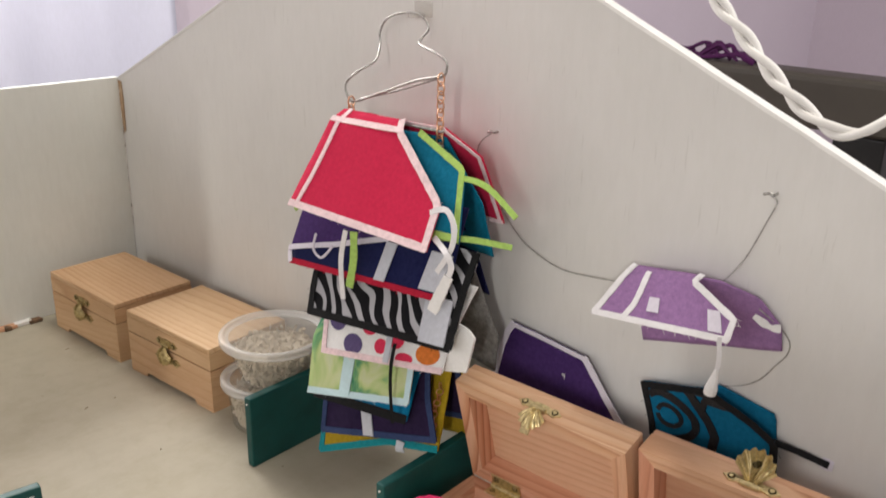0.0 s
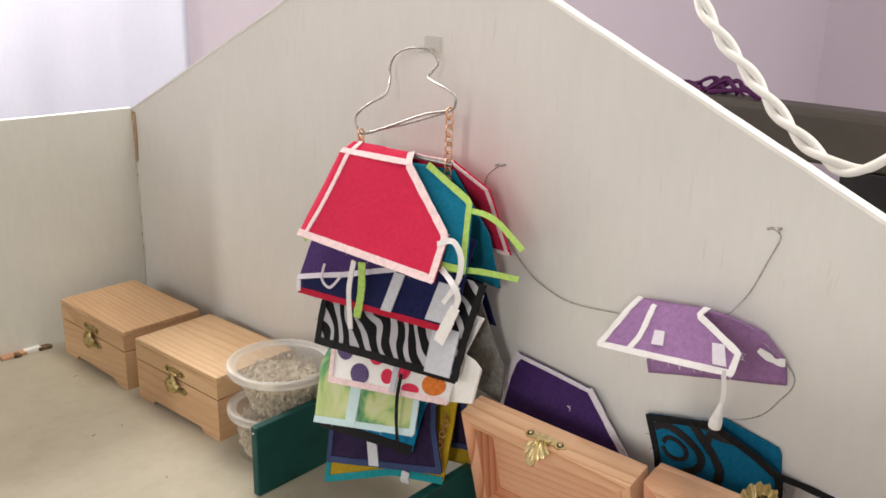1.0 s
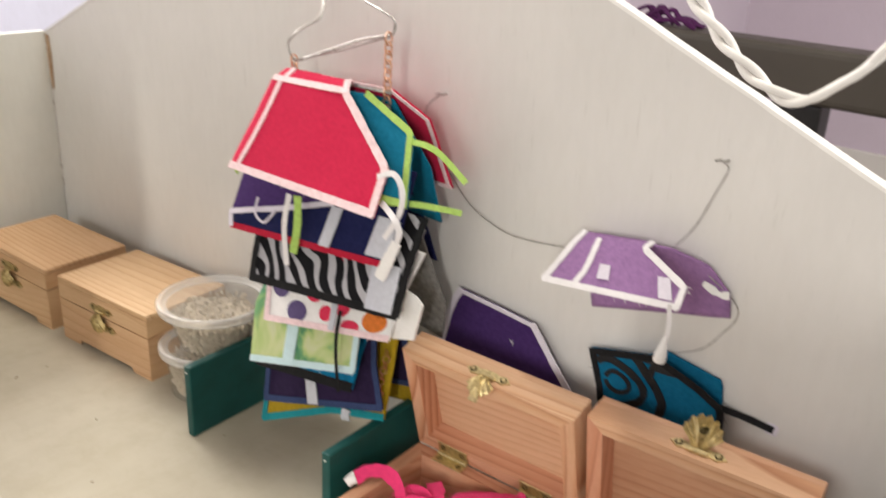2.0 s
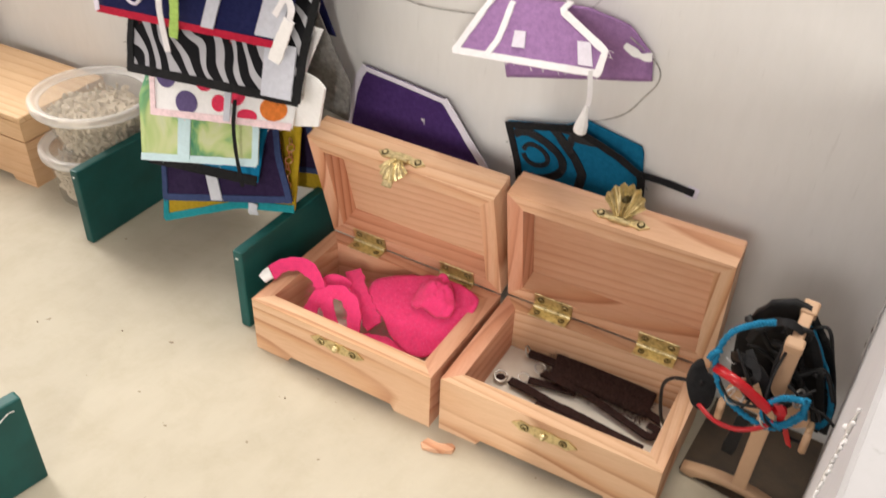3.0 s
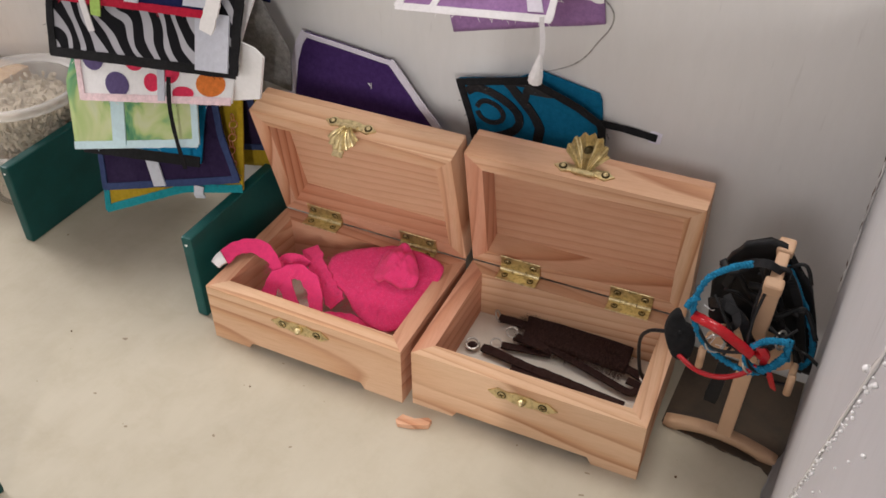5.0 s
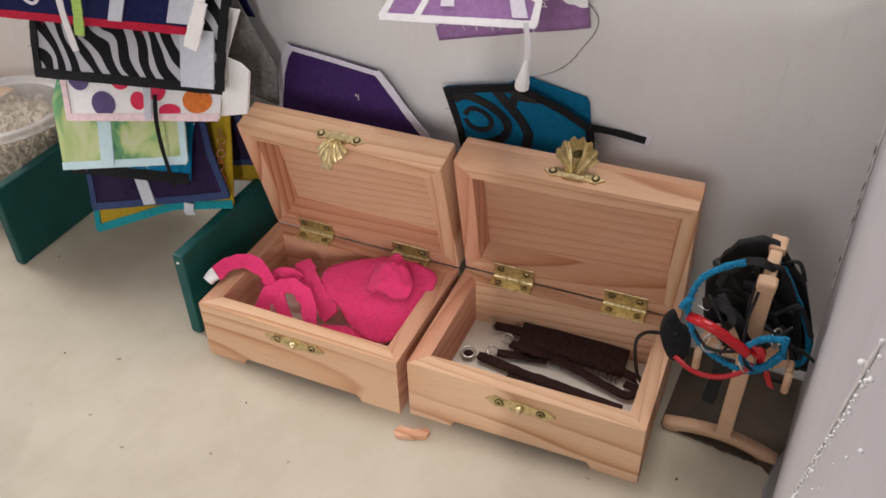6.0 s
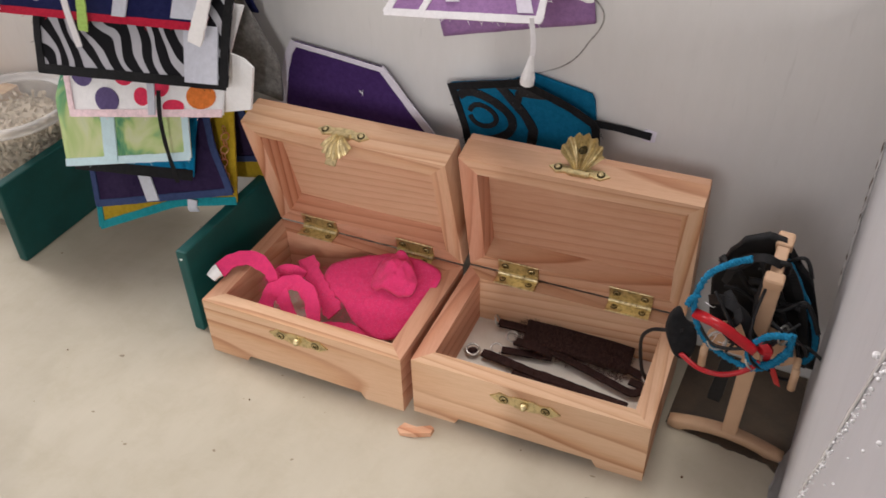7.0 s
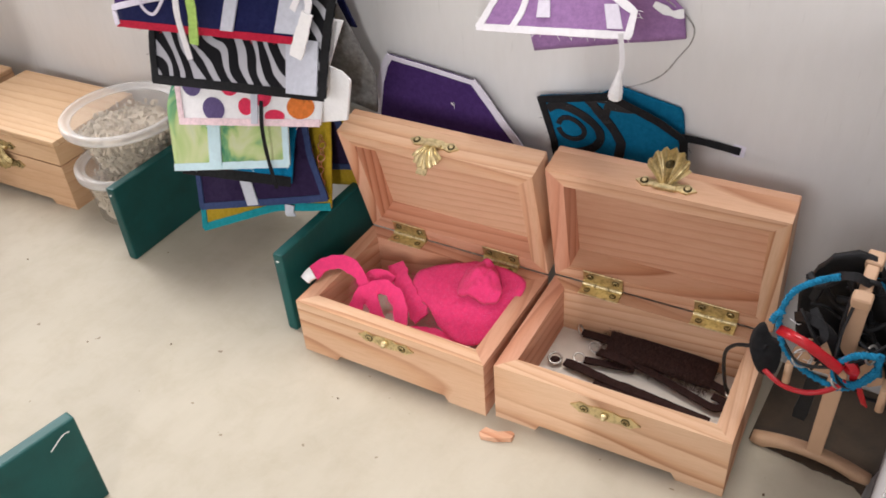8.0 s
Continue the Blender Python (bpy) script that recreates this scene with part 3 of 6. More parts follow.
# ---- teal divider boards ----
def divider(m, length, label, scratched=False):
    bm = bmesh.new()
    block(bm, (-0.0058, 0.0, 0.0), (0.0, length, 0.0477), 0.0011, 2)
    ob = tagged(link_mesh("divider_board", bm, TEAL_PAINT), label, "divider board", "teal divider boards")
    ob.matrix_world = m
    bm = bmesh.new()
    disc(bm, 0.0010, 0.0003, 9, Matrix.Translation((-0.0030, 0.0001, 0.0435)) @ Matrix.Rotation(math.pi / 2, 4, "X"))
    for v in bm.verts:
        v.co.x += 0.0006 * noise.noise(v.co * 700)
        v.co.z += 0.0012 * noise.noise(v.co * 500 + Vector((3, 1, 2)))
    part("bare_chip", bm, EDGE_PAINT, ob, "pale chip in the paint")
    if scratched:
        bm = bmesh.new()
        tube(bm, spline([(0.0, length - 0.013, 0.0395), (0.0, length - 0.007, 0.0432), (0.0, length - 0.004, 0.0430)], 6), 0.0005, 5, False, lambda t: 0.6 + 0.6 * noise.noise((t * 9, 4, 2)))
        part("scratch", bm, EDGE_PAINT, ob, "pale scratch in the paint")
    return ob


divider(pose(-0.2310, -0.0695, 0, 0, 0, 3), 0.075, "dark teal painted divider board under hanging blankets")
divider(pose(-0.1090, -0.0710, 0, 0, 0, 3), 0.075, "dark teal painted divider board beside an open box")
divider(pose(-0.1235, -0.2630, 0, 0, 0, -7.7), 0.075, "dark teal painted divider board standing on the open floor", True)
divider(pose(-0.2400, -0.2690, 0, 0, 0, -7.0), 0.075, "dark teal painted divider board standing out on the floor", True)


# ---- cloth helpers ----
class Patch:
    """A cloth panel stretched between four edges: top, bottom (left to right), left, right (downward)."""

    def __init__(self, top, bottom, left, right, wrinkle=0.0008, seed=0):
        self.e = [[Vector(p) for p in q] for q in (top, bottom, left, right)]
        self.wrinkle, self.seed = wrinkle, seed

    @staticmethod
    def along(line, t):
        ls = [(b - a).length for a, b in zip(line, line[1:])]
        s = max(0.0, min(1.0, t)) * sum(ls)
        for (a, b), l in zip(zip(line, line[1:]), ls):
            if s <= l or l == ls[-1] and b is line[-1]:
                return a.lerp(b, s / l if l else 0)
            s -= l
        return line[-1].copy()

    def flat(self, u, v):
        t, b, l, r = self.e
        T, B, L, R = self.along(t, u), self.along(b, u), self.along(l, v), self.along(r, v)
        c = (t[0] * (1 - u) + t[-1] * u) * (1 - v) + (b[0] * (1 - u) + b[-1] * u) * v
        return T * (1 - v) + B * v + L * (1 - u) + R * u - c

    def normal(self, u, v):
        d = 0.02
        a = self.flat(min(1, u + d), v) - self.flat(max(0, u - d), v)
        b = self.flat(u, min(1, v + d)) - self.flat(u, max(0, v - d))
        n = a.cross(b)
        n.normalize()
        return n if n.y < 0 else -n

    def at(self, u, v, lift=0.0):
        p, n = self.flat(u, v), self.normal(u, v)
        w = noise.noise((p.x * 45 + self.seed, p.z * 40, self.seed * 1.7)) * self.wrinkle + noise.noise((p.x * 160, p.z * 150 + self.seed, 3)) * self.wrinkle * 0.3
        return p + n * (w + lift)

    def sheet(self, bm, thick=0.0011, nu=22, nv=18, rag=0.0):
        f = [[bm.verts.new(self.at(i / nu, j / nv, thick / 2)) for i in range(nu + 1)] for j in range(nv + 1)]
        b = [[bm.verts.new(self.at(i / nu, j / nv, -thick / 2)) for i in range(nu + 1)] for j in range(nv + 1)]
        for j in range(nv):
            for i in range(nu):
                bm.faces.new((f[j][i], f[j][i + 1], f[j + 1][i + 1], f[j + 1][i]))
                bm.faces.new((b[j][i], b[j + 1][i], b[j + 1][i + 1], b[j][i + 1]))
        ring = [(j, 0) for j in range(nv)] + [(nv, i) for i in range(nu)] + [(j, nu) for j in range(nv, 0, -1)] + [(0, i) for i in range(nu, 0, -1)]
        for (j, i), (k, h) in zip(ring, ring[1:] + ring[:1]):
            bm.faces.new((f[j][i], b[j][i], b[k][h], f[k][h]))
        return bm

    def strip(self, bm, path, width, lift=0.0007, thick=0.0005, n=26, fray=0.12):
        """A band sewn on along a path of (u, v) points."""
        pts = [Vector((*p, 0)) for p in path]
        rows = []
        for i in range(n + 1):
            q = self.along(pts, i / n)
            p = self.at(q.x, q.y, lift)
            rows.append((p, self.normal(q.x, q.y)))
        band(bm, rows, width, thick, fray)
        return bm

    def quad(self, bm, u0, v0, u1, v1, lift=0.0013, thick=0.0006, skew=0.0, n=5):
        """A small patch sewn on."""
        sub = Patch([self.at(u0 + skew, v0), self.at(u1 + skew, v0)], [self.at(u0, v1), self.at(u1, v1)],
                    [self.at(u0 + skew, v0), self.at(u0, v1)], [self.at(u1 + skew, v0), self.at(u1, v1)], 0.0002, 2)
        for e in sub.e:
            for p in e:
                p += self.normal((u0 + u1) / 2, (v0 + v1) / 2) * lift
        return sub.sheet(bm, thick, n, n)

    def spot(self, bm, u, v, ru, rv, lift=0.0009, sides=18):
        """A printed round spot that follows the cloth."""
        c = bm.verts.new(self.at(u, v, lift))
        ring = [bm.verts.new(self.at(min(1, max(0, u + ru * math.cos(a))), min(1, max(0, v + rv * math.sin(a))), lift)) for a in [2 * math.pi * k / sides for k in range(sides)]]
        for a, b in zip(ring, ring[1:] + ring[:1]):
            bm.faces.new((c, a, b))


def band(bm, rows, width, thick, fray=0.0):
    """A flat band through rows of (point, normal)."""
    loops = []
    n = len(rows)
    for i, (p, nrm) in enumerate(rows):
        d = rows[min(i + 1, n - 1)][0] - rows[max(i - 1, 0)][0]
        s = d.cross(nrm)
        s.normalize()
        w = width * 0.86 * (0.5 + fray * 0.5 * noise.noise((p.x * 300, p.z * 300, p.y * 300)))
        loops.append([bm.verts.new(q) for q in (p + s * w, p + s * w * 0.96 + nrm * thick, p - s * w * 0.96 + nrm * thick, p - s * w)])
    for a, b in zip(loops, loops[1:]):
        for k in range(4):
            bm.faces.new((a[k], a[(k + 1) % 4], b[(k + 1) % 4], b[k]))
    bm.faces.new(loops[0][::-1])
    bm.faces.new(loops[-1])


def loose_band(points, width, face=(0.4, -0.8, 0.4), thick=0.0006, steps=8, fray=0.15, twist=0.0):
    """A ribbon hanging free through a few points, its flat side turned to face."""
    bm = bmesh.new()
    pts = spline(points, steps)
    rows = []
    for i, p in enumerate(pts):
        d = (pts[min(i + 1, len(pts) - 1)] - pts[max(i - 1, 0)]).normalized()
        f = Vector(face)
        f = Matrix.Rotation(twist * i / len(pts), 3, d) @ f
        f -= d * f.dot(d)
        f.normalize()
        rows.append((p, f))
    band(bm, rows, width, thick, fray)
    return bm


def fuzz(name, ob, count, length, mat, parent, seed=1):
    """Short loose fibres that stand off a piece of felt."""
    rnd = random.Random(seed)
    me = ob.data
    faces = list(me.polygons)
    areas, total = [], 0.0
    for f in faces:
        total += f.area
        areas.append(total)
    bm = bmesh.new()
    for k in range(count):
        s, i = rnd.random() * total, 0
        lo, hi = 0, len(areas) - 1
        while lo < hi:
            i = (lo + hi) // 2
            lo, hi = (i + 1, hi) if areas[i] < s else (lo, i)
        f = faces[lo]
        vs = [me.vertices[j].co for j in f.vertices]
        w = [rnd.random() for _ in vs]
        p = sum((v * (a / sum(w)) for v, a in zip(vs, w)), Vector())
        d = f.normal + Vector((rnd.uniform(-1, 1), rnd.uniform(-1, 1), rnd.uniform(-1, 1))) * 1.1
        d *= length * rnd.uniform(0.4, 1.0) / max(0.2, d.length)
        bend = Vector((rnd.uniform(-1, 1), rnd.uniform(-1, 1), rnd.uniform(-1, 1))) * length * 0.3
        tube(bm, [p, p + d * 0.5 + bend, p + d], 0.00006, 3)
    hairs = part(name, bm, mat, parent)
    hairs.matrix_local = ob.matrix_local
    return tagged(hairs, kind="stuff")


CRIMSON = felt("crimson_felt", (0.57, 0.016, 0.066), 0.09)
PALE_PINK = felt("pale_pink_binding", (0.86, 0.66, 0.68))
TEAL_FELT = felt("teal_felt", (0.0, 0.16, 0.27))
LIME = felt("lime_binding", (0.40, 0.60, 0.15))
PURPLE_FELT = felt("purple_felt", (0.055, 0.022, 0.12))
NAVY = felt("navy_felt", (0.008, 0.011, 0.065))
RED_BIND = felt("red_binding", (0.46, 0.012, 0.04))
WHITE_BIND = felt("white_binding", (0.82, 0.80, 0.81), 0.06)
LILAC_BIND = felt("pale_lilac_binding", (0.72, 0.68, 0.76), 0.06)
BLACK_BIND = felt("black_binding", (0.012, 0.012, 0.013))
VELCRO = felt("pale_velcro", (0.58, 0.60, 0.66), 0.08)
WHITE_FLEECE = felt("white_fleece", (0.88, 0.87, 0.86), 0.04)
GREY_FLEECE = felt("grey_fleece", (0.20, 0.195, 0.187), 0.35)
ICE_BIND = felt("ice_blue_binding", (0.58, 0.76, 0.80), 0.06)
# low blankets: the stack's shade is darkened into these four felts
BLUE_BIND = felt("slate_blue_binding", (0.035, 0.055, 0.14))
YELLOW = felt("yellow_felt", (0.40, 0.27, 0.015))
TURQ = felt("turquoise_binding", (0.01, 0.25, 0.29))
SHADED_PURPLE = felt("deep_purple_felt", (0.022, 0.011, 0.046))
SKY_BLUE = felt("blue_felt", (0.0, 0.18, 0.36))
LILAC = felt("lilac_felt", (0.32, 0.175, 0.365))
HOT_PINK = felt("hot_pink_felt", (0.80, 0.045, 0.185), 0.09, 0.95, 0.12)
BROWN = felt("dark_brown_leather", (0.035, 0.016, 0.014), 0.3, 0.75)
SPOT_PURPLE = felt("purple_print", (0.115, 0.085, 0.20))
SPOT_RED = felt("red_print", (0.72, 0.04, 0.10))
SPOT_ORANGE = felt("orange_print", (0.72, 0.20, 0.04))


def zebra_material():
    mat, nt, bsdf = nodes_of("zebra_fleece", 0.9, 0.0, 0.1)
    tc = nt.nodes.new("ShaderNodeTexCoord")
    warp = node(nt, "ShaderNodeTexNoise", Scale=38.0, Detail=1.0, Roughness=0.4)
    nt.links.new(tc.outputs["Object"], warp.inputs["Vector"])
    off = node(nt, "ShaderNodeVectorMath")
    off.operation = "MULTIPLY_ADD"
    off.inputs[1].default_value = (0.020, 0.0, 0.010)
    nt.links.new(warp.outputs["Color"], off.inputs[0])
    nt.links.new(tc.outputs["Object"], off.inputs[2])
    mp = nt.nodes.new("ShaderNodeMapping")
    mp.inputs["Rotation"].default_value = (0, radians(52), 0)
    mp.inputs["Scale"].default_value = (1.0, 0.1, 1.0)
    nt.links.new(off.outputs[0], mp.inputs["Vector"])
    w = node(nt, "ShaderNodeTexWave", Scale=43.0, Distortion=0.8, Detail=1.0, **{"Detail Scale": 1.2, "Phase Offset": 0.4})
    w.bands_direction = "X"
    nt.links.new(mp.outputs["Vector"], w.inputs["Vector"])
    swell = noise_of(nt, mp.outputs["Vector"], 60.0, 1.5, 0.5)
    mix = node(nt, "ShaderNodeMath")
    mix.operation = "MULTIPLY_ADD"
    mix.inputs[1].default_value = 1.0
    nt.links.new(swell, mix.inputs[0])
    nt.links.new(w.outputs["Fac"], mix.inputs[2])
    sub = node(nt, "ShaderNodeMath")
    sub.operation = "SUBTRACT"
    sub.inputs[1].default_value = 0.15
    nt.links.new(mix.outputs[0], sub.inputs[0])
    nt.links.new(ramp(nt, sub.outputs[0], [(0.97, (0.012, 0.012, 0.014)), (1.0, (0.46, 0.46, 0.49))]), bsdf.inputs["Base Color"])
    bump(nt, bsdf, noise_of(nt, tc.outputs["Object"], 1500.0), 0.4, 0.0005)
    return mat


def tie_dye_material():
    mat, nt, bsdf = nodes_of("green_tie_dye", 0.85, 0.0, 0.15)
    tc = nt.nodes.new("ShaderNodeTexCoord")
    mp = nt.nodes.new("ShaderNodeMapping")
    mp.inputs["Location"].default_value = (0.31, 0, 0.07)
    mp.inputs["Scale"].default_value = (1.0, 1.0, 0.55)
    nt.links.new(tc.outputs["Object"], mp.inputs["Vector"])
    n = noise_of(nt, mp.outputs["Vector"], 46.0, 3.0, 0.55, 0.9)
    stops = [(0.30, (0.02, 0.17, 0.12)), (0.38, (0.16, 0.36, 0.17)), (0.46, (0.42, 0.54, 0.22)), (0.56, (0.54, 0.60, 0.31)), (0.66, (0.58, 0.62, 0.40)), (0.74, (0.42, 0.54, 0.31))]
    nt.links.new(ramp(nt, n, stops), bsdf.inputs["Base Color"])
    bump(nt, bsdf, noise_of(nt, tc.outputs["Object"], 1500.0), 0.3, 0.0005)
    return mat


ZEBRA, TIE_DYE = zebra_material(), tie_dye_material()
STACK = "blankets on the hanger"


def blanket(label, front, back, mat, edge, edge_w=0.0036, sides="lbr", back_mat=None, back_edge=True, group=STACK):
    """A doll-size horse blanket folded over a bar: a front flap and a back flap with sewn edging."""
    ob = thing("horse_blanket", label, "horse blanket", group)
    hung = front.flat(0.5, 0.0)
    ob.matrix_world = {STACK: HANG, "blankets on the wire": WIRE}.get(group, LEAN) @ Matrix.Translation(hung)
    put = Matrix.Translation(-hung)

    def sew(name, bm, m, lab=""):
        bmesh.ops.transform(bm, matrix=put, verts=bm.verts[:])
        return part(name, bm, m, ob, lab, name.endswith("flap"))
    sew("front_flap", front.sheet(bmesh.new()), mat)
    if back:
        sew("back_flap", back.sheet(bmesh.new()), back_mat or mat)
    paths = {"l": [(0.012, 0), (0.012, 1)], "b": [(0, 0.985), (1, 0.985)], "r": [(0.985, 0), (0.985, 1)], "t": [(0, 0.03), (1, 0.03)]}
    for s in sides:
        sew("binding", front.strip(bmesh.new(), paths[s], edge_w), edge)
    if back and back_edge:
        for s in "br":
            sew("binding", back.strip(bmesh.new(), paths[s], edge_w * back_edge, 0.0008), edge)
    rnd = random.Random(int(abs(front.seed) * 7 + 3))
    bm = bmesh.new()
    for s in sides:
        (u0, v0), (u1, v1) = paths[s][0], paths[s][1]
        for k in range(16):
            t = rnd.random()
            u, v = u0 + (u1 - u0) * t, v0 + (v1 - v0) * t
            p = front.at(min(1, max(0, u)), min(1, max(0, v)), 0.0006)
            out = {"l": (-1, 0, -0.2), "b": (rnd.uniform(-0.6, 0.6), 0, -1), "r": (1, 0, -0.1), "t": (0, 0, 1)}[s]
            d = Vector(out) + Vector((rnd.uniform(-0.7, 0.7), rnd.uniform(-0.9, 0.2), rnd.uniform(-0.7, 0.5)))
            d *= rnd.uniform(0.0012, 0.0036) / d.length
            side = Vector((rnd.uniform(-1, 1), rnd.uniform(-1, 1), rnd.uniform(-1, 1))) * 0.0009
            tube(bm, [p, p + d * 0.5 + side, p + d + side * 0.3], 0.00011, 3)
    tagged(sew("fray", bm, edge), kind="stuff")
    return ob, sew


# crimson blanket on top of the stack
f1 = Patch([(-0.2025, -0.0200, 0.2225), (-0.1540, -0.0205, 0.2240)], [(-0.2114, -0.0533, 0.1729), (-0.1048, -0.0527, 0.1738)],
           [(-0.2025, -0.0200, 0.2225), (-0.2062, -0.0275, 0.2165), (-0.2114, -0.0533, 0.1729)],
           [(-0.1540, -0.0205, 0.2240), (-0.1505, -0.0260, 0.2195), (-0.1071, -0.0406, 0.1940), (-0.1048, -0.0527, 0.1738)], 0.0006, 1)
b1 = Patch([(-0.2025, -0.0195, 0.2225), (-0.1300, -0.0150, 0.2236)], [(-0.2120, 0.0030, 0.1740), (-0.1035, 0.0030, 0.1760)],
           [(-0.2025, -0.0195, 0.2225), (-0.2120, 0.0030, 0.1740)],
           [(-0.1300, -0.0150, 0.2236), (-0.1120, -0.0070, 0.2112), (-0.1035, 0.0030, 0.1760)], 0.0006, 2)
ob, sew = blanket("crimson felt horse blanket with pale pink edging over a bar", f1, b1, CRIMSON, PALE_PINK, 0.0048, "br", None, 0.5)
sew("binding", f1.strip(bmesh.new(), [(0.0, 0.14), (1.0, 0.085)], 0.0042), PALE_PINK)
sew("binding", f1.strip(bmesh.new(), [(0.13, 0.0), (0.055, 1.0)], 0.0034), PALE_PINK)
sew("binding", b1.strip(bmesh.new(), [(0.35, 0.01), (1.0, 0.01)], 0.0034), PALE_PINK)
sew("strap", loose_band([(-0.107, -0.048, 0.192), (-0.0954, -0.050, 0.1966), (-0.0898, -0.050, 0.1898), (-0.0912, -0.050, 0.1783), (-0.1000, -0.050, 0.1643)], 0.0032), WHITE_BIND, "white ribbon strap")

# teal blanket with lime edging
f2 = Patch([(-0.2000, -0.0190, 0.2150), (-0.1420, -0.0200, 0.2200)], [(-0.2080, -0.0440, 0.1720), (-0.0937, -0.0416, 0.1790)],
           [(-0.2000, -0.0190, 0.2150), (-0.2080, -0.0440, 0.1720)],
           [(-0.1420, -0.0200, 0.2200), (-0.1050, -0.0268, 0.2093), (-0.0937, -0.0416, 0.1790)], 0.0006, 3)
b2 = Patch([(-0.2000, -0.0180, 0.2150), (-0.1300, -0.0145, 0.2190)], [(-0.2050, -0.0060, 0.1620), (-0.1040, -0.0040, 0.1590)],
           [(-0.2000, -0.0180, 0.2150), (-0.2050, -0.0060, 0.1620)],
           [(-0.1300, -0.0145, 0.2190), (-0.1084, -0.0096, 0.1878), (-0.1040, -0.0040, 0.1590)], 0.0006, 4)
ob, sew = blanket("teal felt horse blanket with lime green edging under the crimson one", f2, b2, TEAL_FELT, LIME, 0.0040, "lbr", None, False)
sew("strap", loose_band([(-0.1050, -0.0285, 0.2055), (-0.0930, -0.0300, 0.2062), (-0.0838, -0.0300, 0.2033), (-0.0696, -0.0300, 0.1944)], 0.0034), LIME, "lime ribbon strap")
sew("strap", loose_band([(-0.1141, -0.0440, 0.1770), (-0.0915, -0.0360, 0.1795), (-0.0710, -0.0300, 0.1796)], 0.0034), LIME, "lime ribbon strap")
sew("strap", loose_band([(-0.2050, -0.0470, 0.1740), (-0.2090, -0.0500, 0.1715), (-0.2065, -0.0510, 0.1700)], 0.0036), LIME)

# navy and purple blanket
f3 = Patch([(-0.2200, -0.0200, 0.1850), (-0.1080, -0.0200, 0.1880)], [(-0.2190, -0.0475, 0.1345), (-0.1063, -0.0425, 0.1452)],
           [(-0.2200, -0.0200, 0.1850), (-0.2251, -0.0358, 0.1574), (-0.2223, -0.0448, 0.1400), (-0.2190, -0.0475, 0.1345)],
           [(-0.1080, -0.0200, 0.1880), (-0.1036, -0.0362, 0.1565), (-0.1063, -0.0425, 0.1452)], 0.0007, 5)
b3 = Patch([(-0.2200, -0.0180, 0.1850), (-0.1250, -0.0120, 0.1860)], [(-0.2150, 0.0030, 0.1420), (-0.1120, 0.0040, 0.1330)],
           [(-0.2200, -0.0180, 0.1850), (-0.2150, 0.0030, 0.1300)],
           [(-0.1250, -0.0120, 0.1860), (-0.1190, -0.0020, 0.1595), (-0.1120, 0.0040, 0.1330)], 0.0007, 6)
ob, sew = blanket("navy and purple felt horse blanket with red edging and velcro tabs", f3, b3, NAVY, RED_BIND, 0.0040, "b", None, False)
sew("upper_panel", Patch([f3.at(0, 0.02, 0.0012), f3.at(0.62, 0.02, 0.0012)], [f3.at(0.0, 0.84, 0.0012), f3.at(0.62, 0.50, 0.0012)],
                         [f3.at(0, 0.02, 0.0012), f3.at(0, 0.45, 0.0012), f3.at(0, 0.84, 0.0012)], [f3.at(0.62, 0.02, 0.0012), f3.at(0.62, 0.50, 0.0012)], 0.0003, 7).sheet(bmesh.new(), 0.0008), PURPLE_FELT, "deep purple felt panel")
sew("binding", f3.strip(bmesh.new(), [(0.0, 0.86), (0.30, 0.72), (0.62, 0.52)], 0.0036, 0.0024), LILAC_BIND)
sew("binding", f3.strip(bmesh.new(), [(0.01, 0.84), (0.012, 1.0)], 0.0034, 0.002), LILAC_BIND)
sew("velcro_tab", f3.quad(bmesh.new(), 0.60, 0.55, 0.665, 0.96, 0.0016, 0.0007, 0.01), VELCRO, "pale grey velcro tab")
sew("velcro_tab", f3.quad(bmesh.new(), 0.875, 0.52, 0.99, 0.93, 0.0016, 0.0007, 0.005), VELCRO, "pale grey velcro tab")
sew("strap", loose_band([(-0.1646, -0.0520, 0.1692), (-0.1690, -0.0520, 0.1506), (-0.1665, -0.0530, 0.1298)], 0.0032), WHITE_BIND, "white ribbon strap")
sew("strap", loose_band([(-0.1600, -0.0505, 0.1691), (-0.1600, -0.0510, 0.1530), (-0.1625, -0.0520, 0.1376)], 0.0048), LIME, "lime ribbon strap")
sew("strap", loose_band([(-0.1961, -0.0470, 0.1578), (-0.1950, -0.0500, 0.1498), (-0.1867, -0.0510, 0.1472), (-0.1781, -0.0500, 0.1561)], 0.0016), LILAC_BIND)
sew("strap", loose_band([(-0.1080, -0.0440, 0.1780), (-0.0929, -0.0520, 0.1769), (-0.0890, -0.0520, 0.1710), (-0.0906, -0.0520, 0.1648)], 0.0034), WHITE_BIND, "white ribbon strap")
sew("strap_end", loose_band([(-0.0902, -0.0520, 0.1655), (-0.0950, -0.0525, 0.1550), (-0.0995, -0.0530, 0.1450)], 0.0066, (0.4, -0.8, 0.4), 0.0011, 8, 0.35), WHITE_FLEECE, "frayed white velcro strap end")

# zebra blanket
f4 = Patch([(-0.2060, -0.0200, 0.1620), (-0.0990, -0.0200, 0.1660)], [(-0.1962, -0.0537, 0.1122), (-0.0925, -0.0467, 0.1238)],
           [(-0.2060, -0.0200, 0.1620), (-0.2040, -0.0420, 0.1310), (-0.1962, -0.0537, 0.1122)],
           [(-0.0990, -0.0200, 0.1660), (-0.0959, -0.0357, 0.1421), (-0.0925, -0.0467, 0.1238)], 0.0009, 8)
